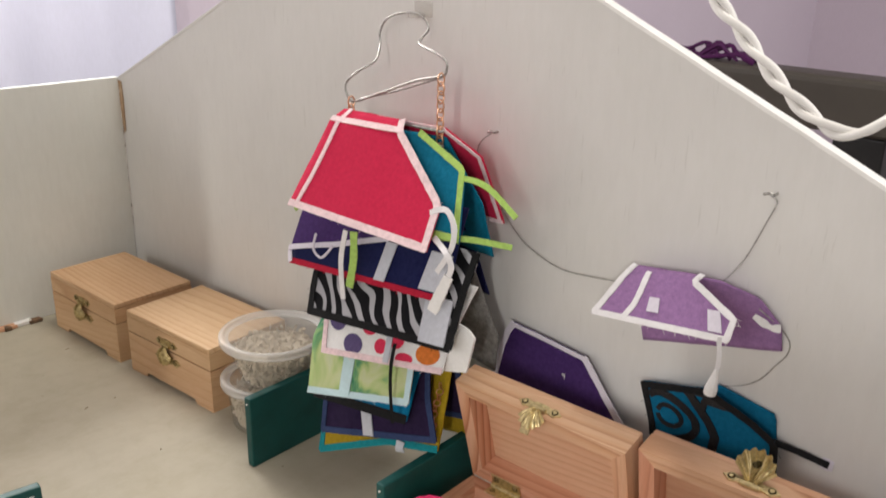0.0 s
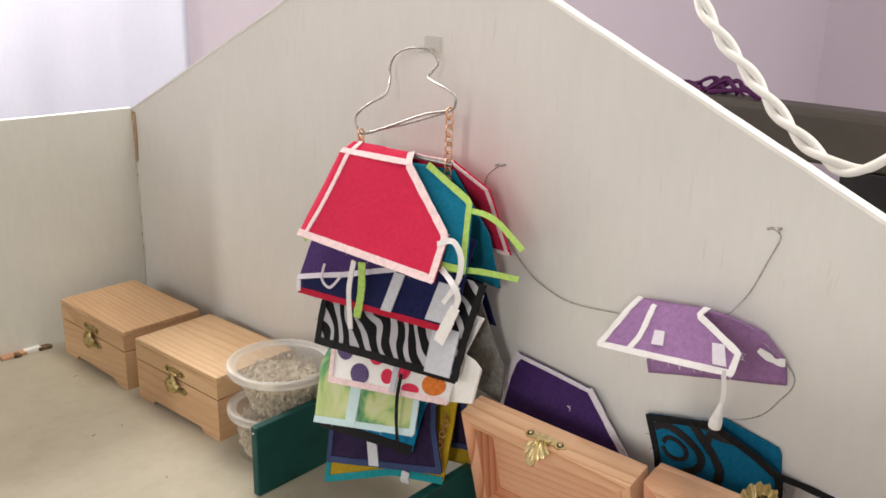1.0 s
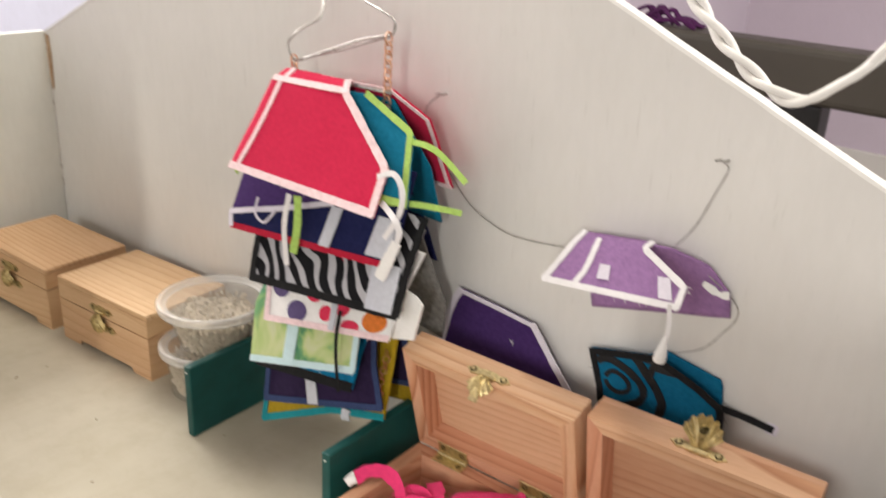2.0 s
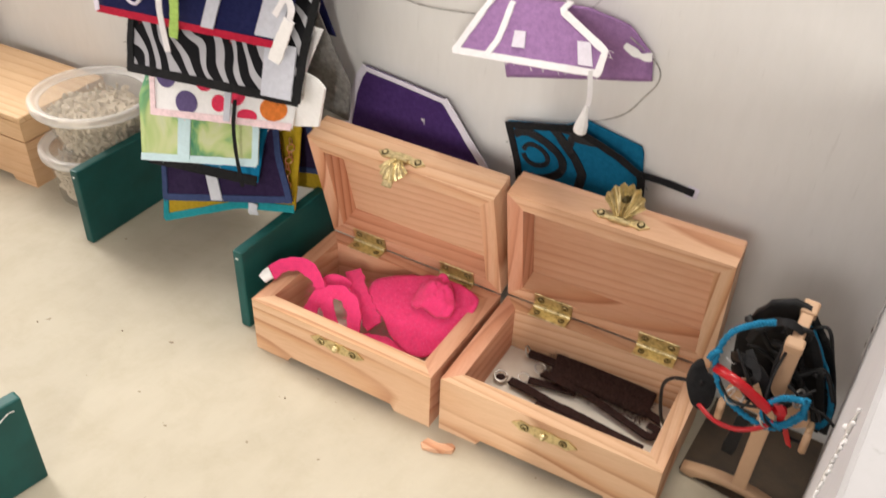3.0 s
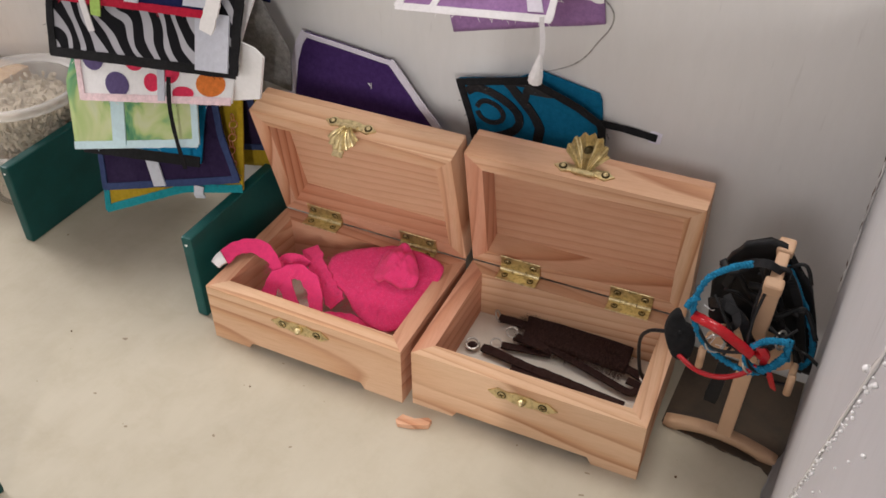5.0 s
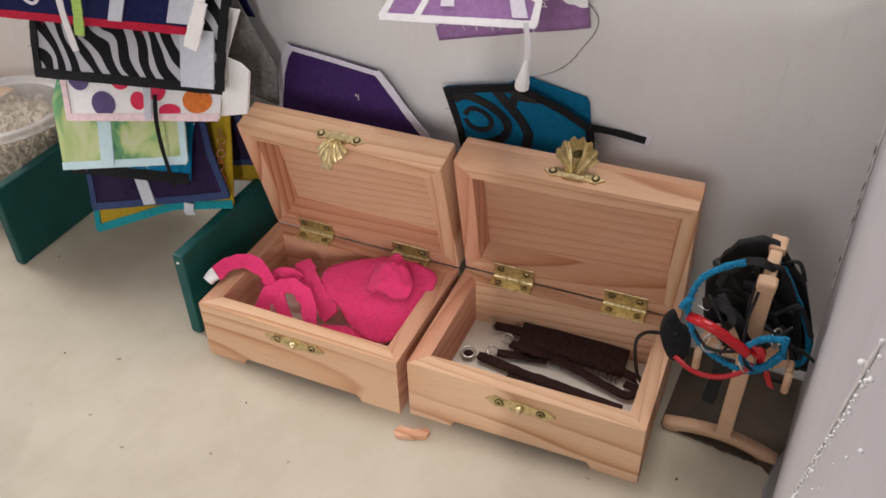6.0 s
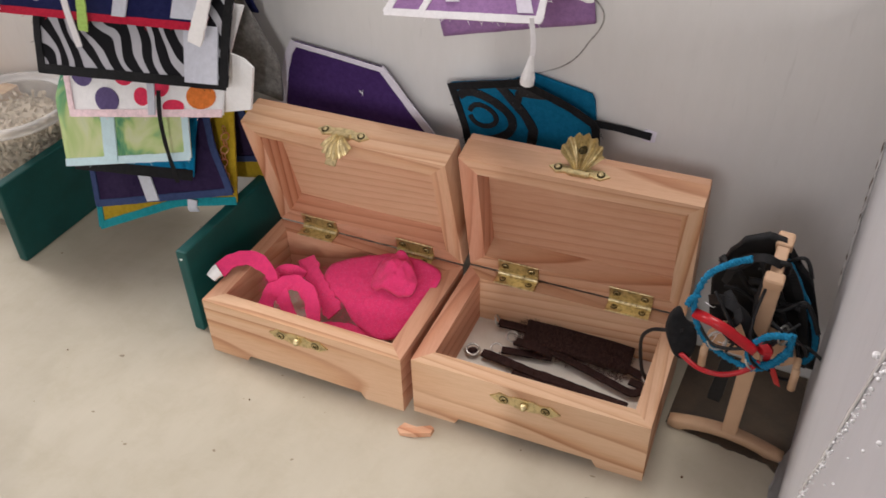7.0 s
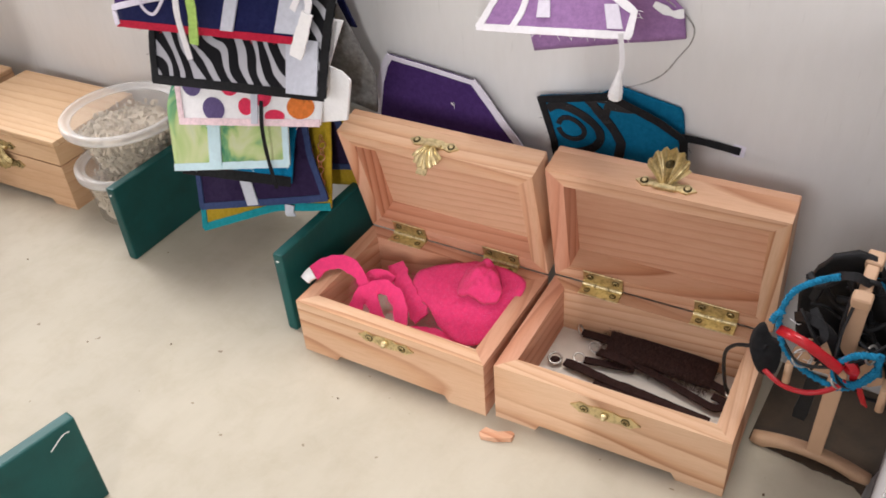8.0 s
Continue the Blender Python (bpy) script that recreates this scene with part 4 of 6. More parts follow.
b4 = Patch([(-0.2060, -0.0180, 0.1620), (-0.1200, -0.0140, 0.1620)], [(-0.2000, -0.0050, 0.1060), (-0.1005, -0.0030, 0.0935)],
           [(-0.2060, -0.0180, 0.1620), (-0.2000, -0.0050, 0.1100)],
           [(-0.1200, -0.0140, 0.1620), (-0.1134, -0.0070, 0.1479), (-0.0975, -0.0040, 0.1150), (-0.1005, -0.0030, 0.0935)], 0.0012, 9)
ob, sew = blanket("black and white zebra print horse blanket with black edging", f4, b4, ZEBRA, BLACK_BIND, 0.0050, "lbr", GREY_FLEECE, False)
sew("velcro_tab", f4.quad(bmesh.new(), 0.80, 0.53, 0.965, 0.99, 0.0020, 0.0008, -0.01), VELCRO, "pale blue-grey velcro tab")

# spotted blanket
f5 = Patch([(-0.1940, -0.0200, 0.1430), (-0.1000, -0.0200, 0.1480)], [(-0.1840, -0.0539, 0.0918), (-0.1000, -0.0450, 0.1080)],
           [(-0.1940, -0.0200, 0.1430), (-0.1918, -0.0452, 0.1064), (-0.1840, -0.0539, 0.0918)],
           [(-0.1000, -0.0200, 0.1480), (-0.1031, -0.0355, 0.1224), (-0.1000, -0.0450, 0.1080)], 0.0007, 10)
b5 = Patch([(-0.1940, -0.0180, 0.1430), (-0.1420, -0.0140, 0.1440)], [(-0.1880, -0.0080, 0.0900), (-0.1400, -0.0060, 0.0900)],
           [(-0.1940, -0.0180, 0.1430), (-0.1880, -0.0080, 0.0900)], [(-0.1420, -0.0140, 0.1440), (-0.1400, -0.0060, 0.0900)], 0.0007, 11)
ob, sew = blanket("white horse blanket printed with purple, red and orange spots", f5, b5, WHITE_FLEECE, PALE_PINK, 0.0040, "lb")
for spots, mat in (([(0.12, 0.68, 0.075, 0.10), (0.27, 0.88, 0.08, 0.10)], SPOT_PURPLE),
                   ([(0.395, 0.66, 0.07, 0.105), (0.50, 0.85, 0.05, 0.075), (0.62, 0.74, 0.06, 0.11), (0.70, 0.93, 0.07, 0.06)], SPOT_RED), ([(0.87, 0.84, 0.09, 0.11)], SPOT_ORANGE)):
    bm = bmesh.new()
    for s in spots:
        f5.spot(bm, *s)
    sew("spots", bm, mat)
sew("velcro_tab", f5.quad(bmesh.new(), 0.545, 0.70, 0.59, 1.0, 0.0015, 0.0006), VELCRO)
sew("velcro_tab", Patch([(-0.0985, -0.0350, 0.1330), (-0.0915, -0.0350, 0.1320)], [(-0.1045, -0.0390, 0.1055), (-0.0895, -0.0380, 0.1098)],
                        [(-0.0985, -0.0350, 0.1330), (-0.1045, -0.0390, 0.1055)], [(-0.0915, -0.0350, 0.1320), (-0.0862, -0.0360, 0.1292), (-0.0895, -0.0380, 0.1098)], 0.0004, 3).sheet(bmesh.new(), 0.0014), WHITE_FLEECE, "stiff white velcro tab")

# green tie-dye blanket
f6 = Patch([(-0.2035, -0.0200, 0.1250), (-0.1270, -0.0200, 0.1270)], [(-0.1901, -0.0602, 0.0663), (-0.1189, -0.0497, 0.0838)],
           [(-0.2035, -0.0200, 0.1250), (-0.2020, -0.0470, 0.0920), (-0.1901, -0.0602, 0.0663)],
           [(-0.1270, -0.0200, 0.1270), (-0.1255, -0.0395, 0.1008), (-0.1189, -0.0497, 0.0838)], 0.0010, 12)
b6 = Patch([(-0.2035, -0.0180, 0.1250), (-0.1270, -0.0150, 0.1270)], [(-0.1950, -0.0090, 0.0700), (-0.1200, -0.0080, 0.0800)],
           [(-0.2035, -0.0180, 0.1250), (-0.1950, -0.0090, 0.0700)], [(-0.1270, -0.0150, 0.1270), (-0.1200, -0.0080, 0.0800)], 0.0007, 13)
ob, sew = blanket("green and yellow tie-dye horse blanket with ice blue edging", f6, b6, TIE_DYE, ICE_BIND, 0.0044, "rb")
sew("velcro_tab", f6.quad(bmesh.new(), 0.34, 0.50, 0.44, 0.99, 0.0016, 0.0007), ICE_BIND, "pale velcro tab")

# blue blanket with black edging, and its black strap
f7 = Patch([(-0.2000, -0.0200, 0.1060), (-0.1310, -0.0200, 0.1080)], [(-0.1990, -0.0490, 0.0566), (-0.1268, -0.0433, 0.0673)],
           [(-0.2000, -0.0200, 0.1060), (-0.1990, -0.0490, 0.0566)], [(-0.1310, -0.0200, 0.1080), (-0.1290, -0.0345, 0.0840), (-0.1268, -0.0433, 0.0673)], 0.0007, 14)
b7 = Patch([(-0.2000, -0.0180, 0.1060), (-0.1310, -0.0160, 0.1080)], [(-0.1970, -0.0090, 0.0600), (-0.1280, -0.0090, 0.0680)],
           [(-0.2000, -0.0180, 0.1060), (-0.1970, -0.0090, 0.0600)], [(-0.1310, -0.0160, 0.1080), (-0.1280, -0.0090, 0.0680)], 0.0007, 15)
ob, sew = blanket("bright blue horse blanket with wide black edging and black strap", f7, b7, SKY_BLUE, BLACK_BIND, 0.0060, "lb")
sew("strap", loose_band([(-0.1300, -0.0490, 0.1150), (-0.1285, -0.0530, 0.1050), (-0.1270, -0.0550, 0.0950), (-0.1254, -0.0560, 0.0850), (-0.1235, -0.0565, 0.0735)], 0.0020), BLACK_BIND, "thin black strap")

# purple blanket, its felt darkened for the shade low on the stack
f8 = Patch([(-0.1960, -0.0190, 0.1010), (-0.1180, -0.0180, 0.1160)], [(-0.1930, -0.0487, 0.0337), (-0.1080, -0.0391, 0.0611)],
           [(-0.1960, -0.0190, 0.1010), (-0.1979, -0.0420, 0.0529), (-0.1930, -0.0487, 0.0337)],
           [(-0.1180, -0.0180, 0.1160), (-0.1255, -0.0270, 0.0975), (-0.1195, -0.0325, 0.0800), (-0.1080, -0.0391, 0.0611)], 0.0008, 16)
b8 = Patch([(-0.1960, -0.0180, 0.1010), (-0.1180, -0.0160, 0.1160)], [(-0.1930, -0.0090, 0.0400), (-0.1150, -0.0080, 0.0600)],
           [(-0.1960, -0.0180, 0.1010), (-0.1930, -0.0090, 0.0400)], [(-0.1180, -0.0160, 0.1160), (-0.1150, -0.0080, 0.0600)], 0.0007, 17)
ob, sew = blanket("purple horse blanket with slate blue edging, darkened for shade", f8, b8, SHADED_PURPLE, BLUE_BIND, 0.0042, "lbr")
sew("velcro_tab", f8.quad(bmesh.new(), 0.40, 0.74, 0.49, 1.0, 0.0017, 0.0007, -0.03), VELCRO, "pale grey velcro tab")

# yellow blanket, lowest, its colours darkened for shade
f9 = Patch([(-0.1990, -0.0190, 0.0850), (-0.1180, -0.0170, 0.0980)], [(-0.1978, -0.0475, 0.0170), (-0.1450, -0.0400, 0.0440), (-0.1110, -0.0343, 0.0520)],
           [(-0.1990, -0.0190, 0.0850), (-0.1996, -0.0435, 0.0284), (-0.1978, -0.0475, 0.0170)], [(-0.1180, -0.0170, 0.0980), (-0.1110, -0.0343, 0.0520)], 0.0009, 18)
b9 = Patch([(-0.1990, -0.0180, 0.0850), (-0.1180, -0.0130, 0.0980)], [(-0.1940, -0.0080, 0.0300), (-0.1140, -0.0060, 0.0480)],
           [(-0.1990, -0.0180, 0.0850), (-0.1940, -0.0080, 0.0300)], [(-0.1180, -0.0130, 0.0980), (-0.1100, -0.0070, 0.0760), (-0.1140, -0.0060, 0.0480)], 0.0009, 19)
ob, sew = blanket("yellow horse blanket with turquoise edging, darkened for shade, lowest on the hanger", f9, b9, YELLOW, TURQ, 0.0048, "lb", None, False)
bm = bmesh.new()
for k in range(9):
    z = 0.0860 - 0.0030 * k
    c = Vector((-0.1185 + 0.0006 * math.sin(k) + 0.0003 * k, -0.0262 - 0.0011 * k, z))
    ring = [c + Vector((0.0009 * math.cos(a), 0.0009 * math.cos(a) * (k % 2) * 2, 0.0021 * math.sin(a))) for a in [2 * math.pi * i / 10 for i in range(10)]]
    tube(bm, ring, 0.00032, 5, True)
sew("chain", bm, COPPER, "thin gold chain")
sew("velcro_tab", loose_band([(-0.1345, -0.0400, 0.0500), (-0.1350, -0.0405, 0.0455), (-0.1352, -0.0395, 0.0425)], 0.0060, (0.3, -0.9, 0.2), 0.0006, 5), VELCRO, "pale velcro tab")

# ---- wire hanger, chains and bars ----
hanger = thing("wire_hanger", "bent steel wire hanger with rose gold chains on a wall hook", "hanger", "", HANG)
bm = bmesh.new()
wire = [(-0.1951, -0.0150, 0.2279), (-0.2038, -0.0150, 0.2266), (-0.2075, -0.0150, 0.2349), (-0.1999, -0.0121, 0.2428), (-0.1941, -0.0049, 0.2484), (-0.2013, 0.0053, 0.2549), (-0.2048, 0.0083, 0.2618),
        (-0.1998, 0.0088, 0.2694), (-0.1880, 0.0093, 0.2737), (-0.1736, 0.0088, 0.2739), (-0.1656, 0.0075, 0.2681), (-0.1665, 0.0039, 0.2632), (-0.1614, -0.0034, 0.2610), (-0.1408, -0.0121, 0.2594), (-0.1312, -0.0150, 0.2570), (-0.1302, -0.0150, 0.2530), (-0.1336, -0.0150, 0.2491),
        (-0.1509, -0.0150, 0.2448), (-0.1722, -0.0150, 0.2367), (-0.1951, -0.0150, 0.2279)]
tube(bm, spline(wire, 6), 0.00066, 8)
tube(bm, spline([(-0.1340, -0.0148, 0.2484), (-0.1700, -0.0142, 0.2360), (-0.1960, -0.0146, 0.2284)], 14), 0.00055, 8)
part("wire", bm, STEEL, hanger, "", True)


def chain(x, y, z0, z1, r=0.0025):
    bm = bmesh.new()
    n = max(2, int((z0 - z1) / 0.0043))
    for k in range(n):
        z = z0 - (k + 0.5) * (z0 - z1) / n
        for_side = (1.0, 0.25) if k % 2 else (0.25, 1.0)
        ring = [(x + r * 0.72 * math.cos(a) * for_side[0], y + r * 0.72 * math.cos(a) * for_side[1], z + r * 1.25 * math.sin(a)) for a in [2 * math.pi * i / 14 for i in range(14)]]
        tube(bm, ring, 0.00050, 6, True)
    return bm


part("chain", chain(-0.2010, -0.0165, 0.2285, 0.0300), COPPER, hanger, "rose gold chain", True)
part("chain", chain(-0.1325, -0.0165, 0.2500, 0.0700), COPPER, hanger, "rose gold chain", True)
for k, z in enumerate((0.2205, 0.2130, 0.1835, 0.1600, 0.1415, 0.1235, 0.1040, 0.0990, 0.0835)):
    bm = bmesh.new()
    tube(bm, [(-0.2030, -0.0175, z), (-0.1300, -0.0165, z + 0.0015)], 0.0008, 8)
    part("bar", bm, STEEL, hanger, "", True)

CLEAR = bpy.data.materials.new("clear_plastic")
CLEAR.use_nodes = True
nt = CLEAR.node_tree
nt.nodes.remove(nt.nodes["Principled BSDF"])
tr = nt.nodes.new("ShaderNodeBsdfTransparent")
tr.inputs["Color"].default_value = (0.97, 0.97, 0.96, 1)
gl = node(nt, "ShaderNodeBsdfGlossy", Roughness=0.12)
gl.inputs["Color"].default_value = (0.9, 0.9, 0.9, 1)
df = nt.nodes.new("ShaderNodeBsdfDiffuse")
df.inputs["Color"].default_value = (0.78, 0.76, 0.72, 1)
m1 = node(nt, "ShaderNodeMixShader", Fac=0.13)
m2 = node(nt, "ShaderNodeMixShader", Fac=0.05)
nt.links.new(tr.outputs[0], m1.inputs[1])
nt.links.new(df.outputs[0], m1.inputs[2])
nt.links.new(m1.outputs[0], m2.inputs[1])
nt.links.new(gl.outputs[0], m2.inputs[2])
nt.links.new(m2.outputs[0], nt.nodes["Material Output"].inputs["Surface"])


def wall_hook(x, z, big):
    bm = bmesh.new()
    if big:
        block(bm, (x - 0.0065, YB - 0.0024, z - 0.004), (x + 0.0065, YB - 0.0001, z + 0.0045), 0.0011, 3)
        block(bm, (x - 0.0028, YB - 0.0108, z - 0.004), (x + 0.0028, YB - 0.0022, z - 0.0016), 0.0007, 2)
    else:
        tube(bm, spline([(x - 0.0005, YB + 0.002, z), (x, YB - 0.0030, z), (x - 0.0022, YB - 0.0034, z + 0.0003), (x - 0.0046, YB - 0.0030, z - 0.0006)], 6), 0.0006, 7)
    return tagged(link_mesh("wall_hook", bm, CLEAR if big else STEEL, None, "", True), "small hook fixed to the grey gable wall", "hook", "hooks on the gable wall")


wall_hook(-0.1752, 0.2758, True)
wall_hook(-0.1199, 0.2172, False)
wall_hook(0.0328, 0.2161, False)

# thin wires that hang on the wall hooks
line = thing("hanging_wire", "thin grey wire loop strung between two wall hooks", "wire", "", WIRE)
for pts in ([(-0.1190, 0.0095, 0.2195), (-0.1282, 0.0090, 0.2102), (-0.1288, 0.0090, 0.1885), (-0.1263, 0.0095, 0.1536), (-0.1171, 0.0100, 0.1363), (-0.1045, 0.0105, 0.1161)],
            [(-0.1150, 0.0090, 0.1850), (-0.0971, 0.0070, 0.1697), (-0.0836, 0.0060, 0.1635), (-0.0655, 0.0050, 0.1601), (-0.0407, 0.0050, 0.1625), (-0.0100, 0.0020, 0.1690), (0.0160, 0.0020, 0.1775)],
            [(0.0160, 0.0020, 0.1775), (0.0245, 0.0050, 0.1910), (0.0311, 0.0060, 0.2090), (0.0337, 0.0070, 0.2180), (0.0295, 0.0095, 0.2198)],
            [(0.0350, 0.0030, 0.1730), (0.0444, 0.0070, 0.1650), (0.0482, 0.0080, 0.1581), (0.0441, 0.0080, 0.1487), (0.0299, 0.0080, 0.1329), (-0.0169, 0.0090, 0.1161), (-0.0460, 0.0095, 0.1118), (-0.0600, 0.0100, 0.1115)]):
    bm = bmesh.new()
    tube(bm, spline(pts, 10), 0.00030, 6)
    part("strand", bm, STEEL, line, "", True)

# ---- lilac blanket on the wire ----
fl = Patch([(-0.0225, -0.0010, 0.1768), (0.0110, -0.0010, 0.1815)], [(-0.0298, -0.0213, 0.1575), (0.0333, -0.0179, 0.1642)],
           [(-0.0225, -0.0010, 0.1768), (-0.0242, -0.0090, 0.1722), (-0.0298, -0.0213, 0.1575)],
           [(0.0110, -0.0010, 0.1815), (0.0100, -0.0055, 0.1795), (0.0330, -0.0126, 0.1718), (0.0333, -0.0179, 0.1642)], 0.0006, 20)
bl = Patch([(-0.0225, -0.0005, 0.1768), (0.0180, 0.0000, 0.1812)], [(-0.0186, 0.0066, 0.1385), (0.0456, 0.0066, 0.1560)],
           [(-0.0225, -0.0005, 0.1768), (-0.0186, 0.0066, 0.1385)],
           [(0.0180, 0.0000, 0.1812), (0.0341, 0.0045, 0.1762), (0.0440, 0.0060, 0.1672), (0.0456, 0.0066, 0.1560)], 0.0010, 21)
ob, sew = blanket("lilac felt horse blanket with white edging on a wire", fl, bl, LILAC, WHITE_BIND, 0.0034, "lbr", None, False, "blankets on the wire")
sew("binding", fl.strip(bmesh.new(), [(0.30, 0.10), (0.235, 1.0)], 0.0032), WHITE_BIND)
sew("velcro_tab", fl.quad(bmesh.new(), 0.375, 0.58, 0.465, 0.83, 0.0014), LILAC_BIND, "pale lilac velcro tab")
sew("velcro_tab", fl.quad(bmesh.new(), 0.85, 0.64, 0.945, 0.93, 0.0014), LILAC_BIND, "pale lilac velcro tab")
sew("strap", loose_band([(0.0299, -0.0200, 0.1665), (0.0312, -0.0200, 0.1552), (0.0300, -0.0200, 0.1475)], 0.0022), WHITE_BIND, "white ribbon strap")
bm = bmesh.new()
tube(bm, spline([(0.0309, -0.0203, 0.1520), (0.0303, -0.0204, 0.1470), (0.0298, -0.0204, 0.1430), (0.0294, -0.0202, 0.1402)], 5), 0.0027, 9, False, lambda t: 0.25 + 0.75 * min(1, t * 1.6) + 0.15 * noise.noise((t * 9, 2, 1)))
sew("strap_end", bm, WHITE_FLEECE, "fluffy white strap end")
sew("fray", loose_band([(0.0330, 0.0035, 0.1690), (0.0400, 0.0045, 0.1660), (0.0445, 0.0050, 0.1665)], 0.0030, (0.3, -0.9, 0.2), 0.0006, 8, 0.9), WHITE_FLEECE, "worn whitish patch")

# ---- purple pad leaning on the wall ----
fp = Patch([(-0.0938, 0.0040, 0.1221), (-0.0473, 0.0040, 0.1186)], [(-0.1060, -0.0010, 0.0650), (-0.0050, -0.0010, 0.0700)],
           [(-0.0938, 0.0040, 0.1221), (-0.0978, 0.0037, 0.1160), (-0.1012, 0.0032, 0.1070), (-0.1040, 0.0020, 0.0930), (-0.1060, -0.0010, 0.0650)], [(-0.0473, 0.0040, 0.1186), (-0.0232, 0.0018, 0.0944), (-0.0050, -0.0010, 0.0700)], 0.0005, 22)
ob, sew = blanket("deep purple felt pad with pale edging leaning on the wall", fp, None, PURPLE_FELT, LILAC_BIND, 0.0042, "lr", None, False, "pads behind the boxes")
sew("binding", fp.strip(bmesh.new(), [(0, 0.02), (1, 0.02)], 0.0026), LILAC_BIND)
sew("fluff", loose_band([fp.at(0.625, 0.31, 0.001), fp.at(0.634, 0.29, 0.0016), fp.at(0.640, 0.315, 0.0014), fp.at(0.634, 0.335, 0.0012), fp.at(0.648, 0.285, 0.001)], 0.00022), WHITE_FLEECE, "white lint thread")

# ---- blue pad with black swirls ----
ft = Patch([(-0.0135, 0.0030, 0.1195), (0.0175, 0.0035, 0.1275)], [(-0.0040, 0.0060, 0.0700), (0.0540, 0.0060, 0.0800)],
           [(-0.0135, 0.0030, 0.1195), (-0.0080, 0.0045, 0.0990), (-0.0040, 0.0060, 0.0700)], [(0.0175, 0.0035, 0.1275), (0.0410, 0.0045, 0.1195), (0.0515, 0.0050, 0.1140), (0.0540, 0.0060, 0.0800)], 0.0003, 23)
bt = Patch([(0.0120, 0.0075, 0.1240), (0.0210, 0.0080, 0.1293)], [(0.0150, 0.0095, 0.0800), (0.0520, 0.0095, 0.0850)],
           [(0.0120, 0.0075, 0.1240), (0.0150, 0.0095, 0.0800)], [(0.0210, 0.0080, 0.1293), (0.0477, 0.0090, 0.1247), (0.0510, 0.0095, 0.1000), (0.0520, 0.0095, 0.0850)], 0.0003, 24)
GLITTER, nt, bsdf = nodes_of("black_glitter", 0.55, 0.0, 0.5)
vo = node(nt, "ShaderNodeTexVoronoi", Scale=620.0)
nt.links.new(coords(nt), vo.inputs["Vector"])
nt.links.new(ramp(nt, vo.outputs["Distance"], [(0.045, (0.45, 0.47, 0.52)), (0.065, (0.010, 0.010, 0.012))]), bsdf.inputs["Base Color"])
bump(nt, bsdf, vo.outputs["Distance"], 0.5, 0.0006)
BLUE_PAD = felt("peacock_blue_felt", (0.0, 0.13, 0.25))
ob, sew = blanket("peacock blue felt pad with black glitter swirls", ft, bt, BLUE_PAD, BLACK_BIND, 0.0040, "ltr", None, False, "pads behind the boxes")
for path, w in (([(0.21 + 0.115 * math.cos(a), 0.33 + 0.11 * math.sin(a)) for a in [radians(-150 + 26 * k) for k in range(14)]], 0.0026),
                ([(max(0.03, 0.19 + 0.26 * math.cos(a)), 0.33 + 0.24 * math.sin(a)) for a in [radians(-120 + 22 * k) for k in range(12)]], 0.0044),
                ([(0.66, 0.04), (0.60, 0.22), (0.56, 0.42), (0.50, 0.66)], 0.0050), ([(0.62, 0.24), (0.76, 0.14), (0.97, 0.20)], 0.0036),
                ([(0.40, 0.02), (0.66, 0.025), (0.97, 0.10)], 0.0034)):
    sew("swirl", ft.strip(bmesh.new(), path, w, 0.0006, 0.0005, 34), GLITTER)
sew("strap", loose_band([(0.0490, 0.0060, 0.1135), (0.0600, 0.0085, 0.1122), (0.0722, 0.0092, 0.1112)], 0.0034), BLACK_BIND, "thin black strap")
sew("strap_end", loose_band([(0.0690, 0.0096, 0.1113), (0.0738, 0.0100, 0.1110)], 0.0056, (0.3, -0.9, 0.3), 0.0004, 4), LILAC_BIND, "white velcro strap end")

# ---- tubs of oats ----
OAT = felt("rolled_oats", (0.62, 0.54, 0.43), 0.16, 0.85)


def lathe(bm, profile, sides=48):
    loops = [[bm.verts.new((r * math.cos(2 * math.pi * k / sides), r * math.sin(2 * math.pi * k / sides), z)) for k in range(sides)] for r, z in profile]
    for a, b in zip(loops, loops[1:]):
        for k in range(sides):
            bm.faces.new((a[k], a[(k + 1) % sides], b[(k + 1) % sides], b[k]))
    return loops


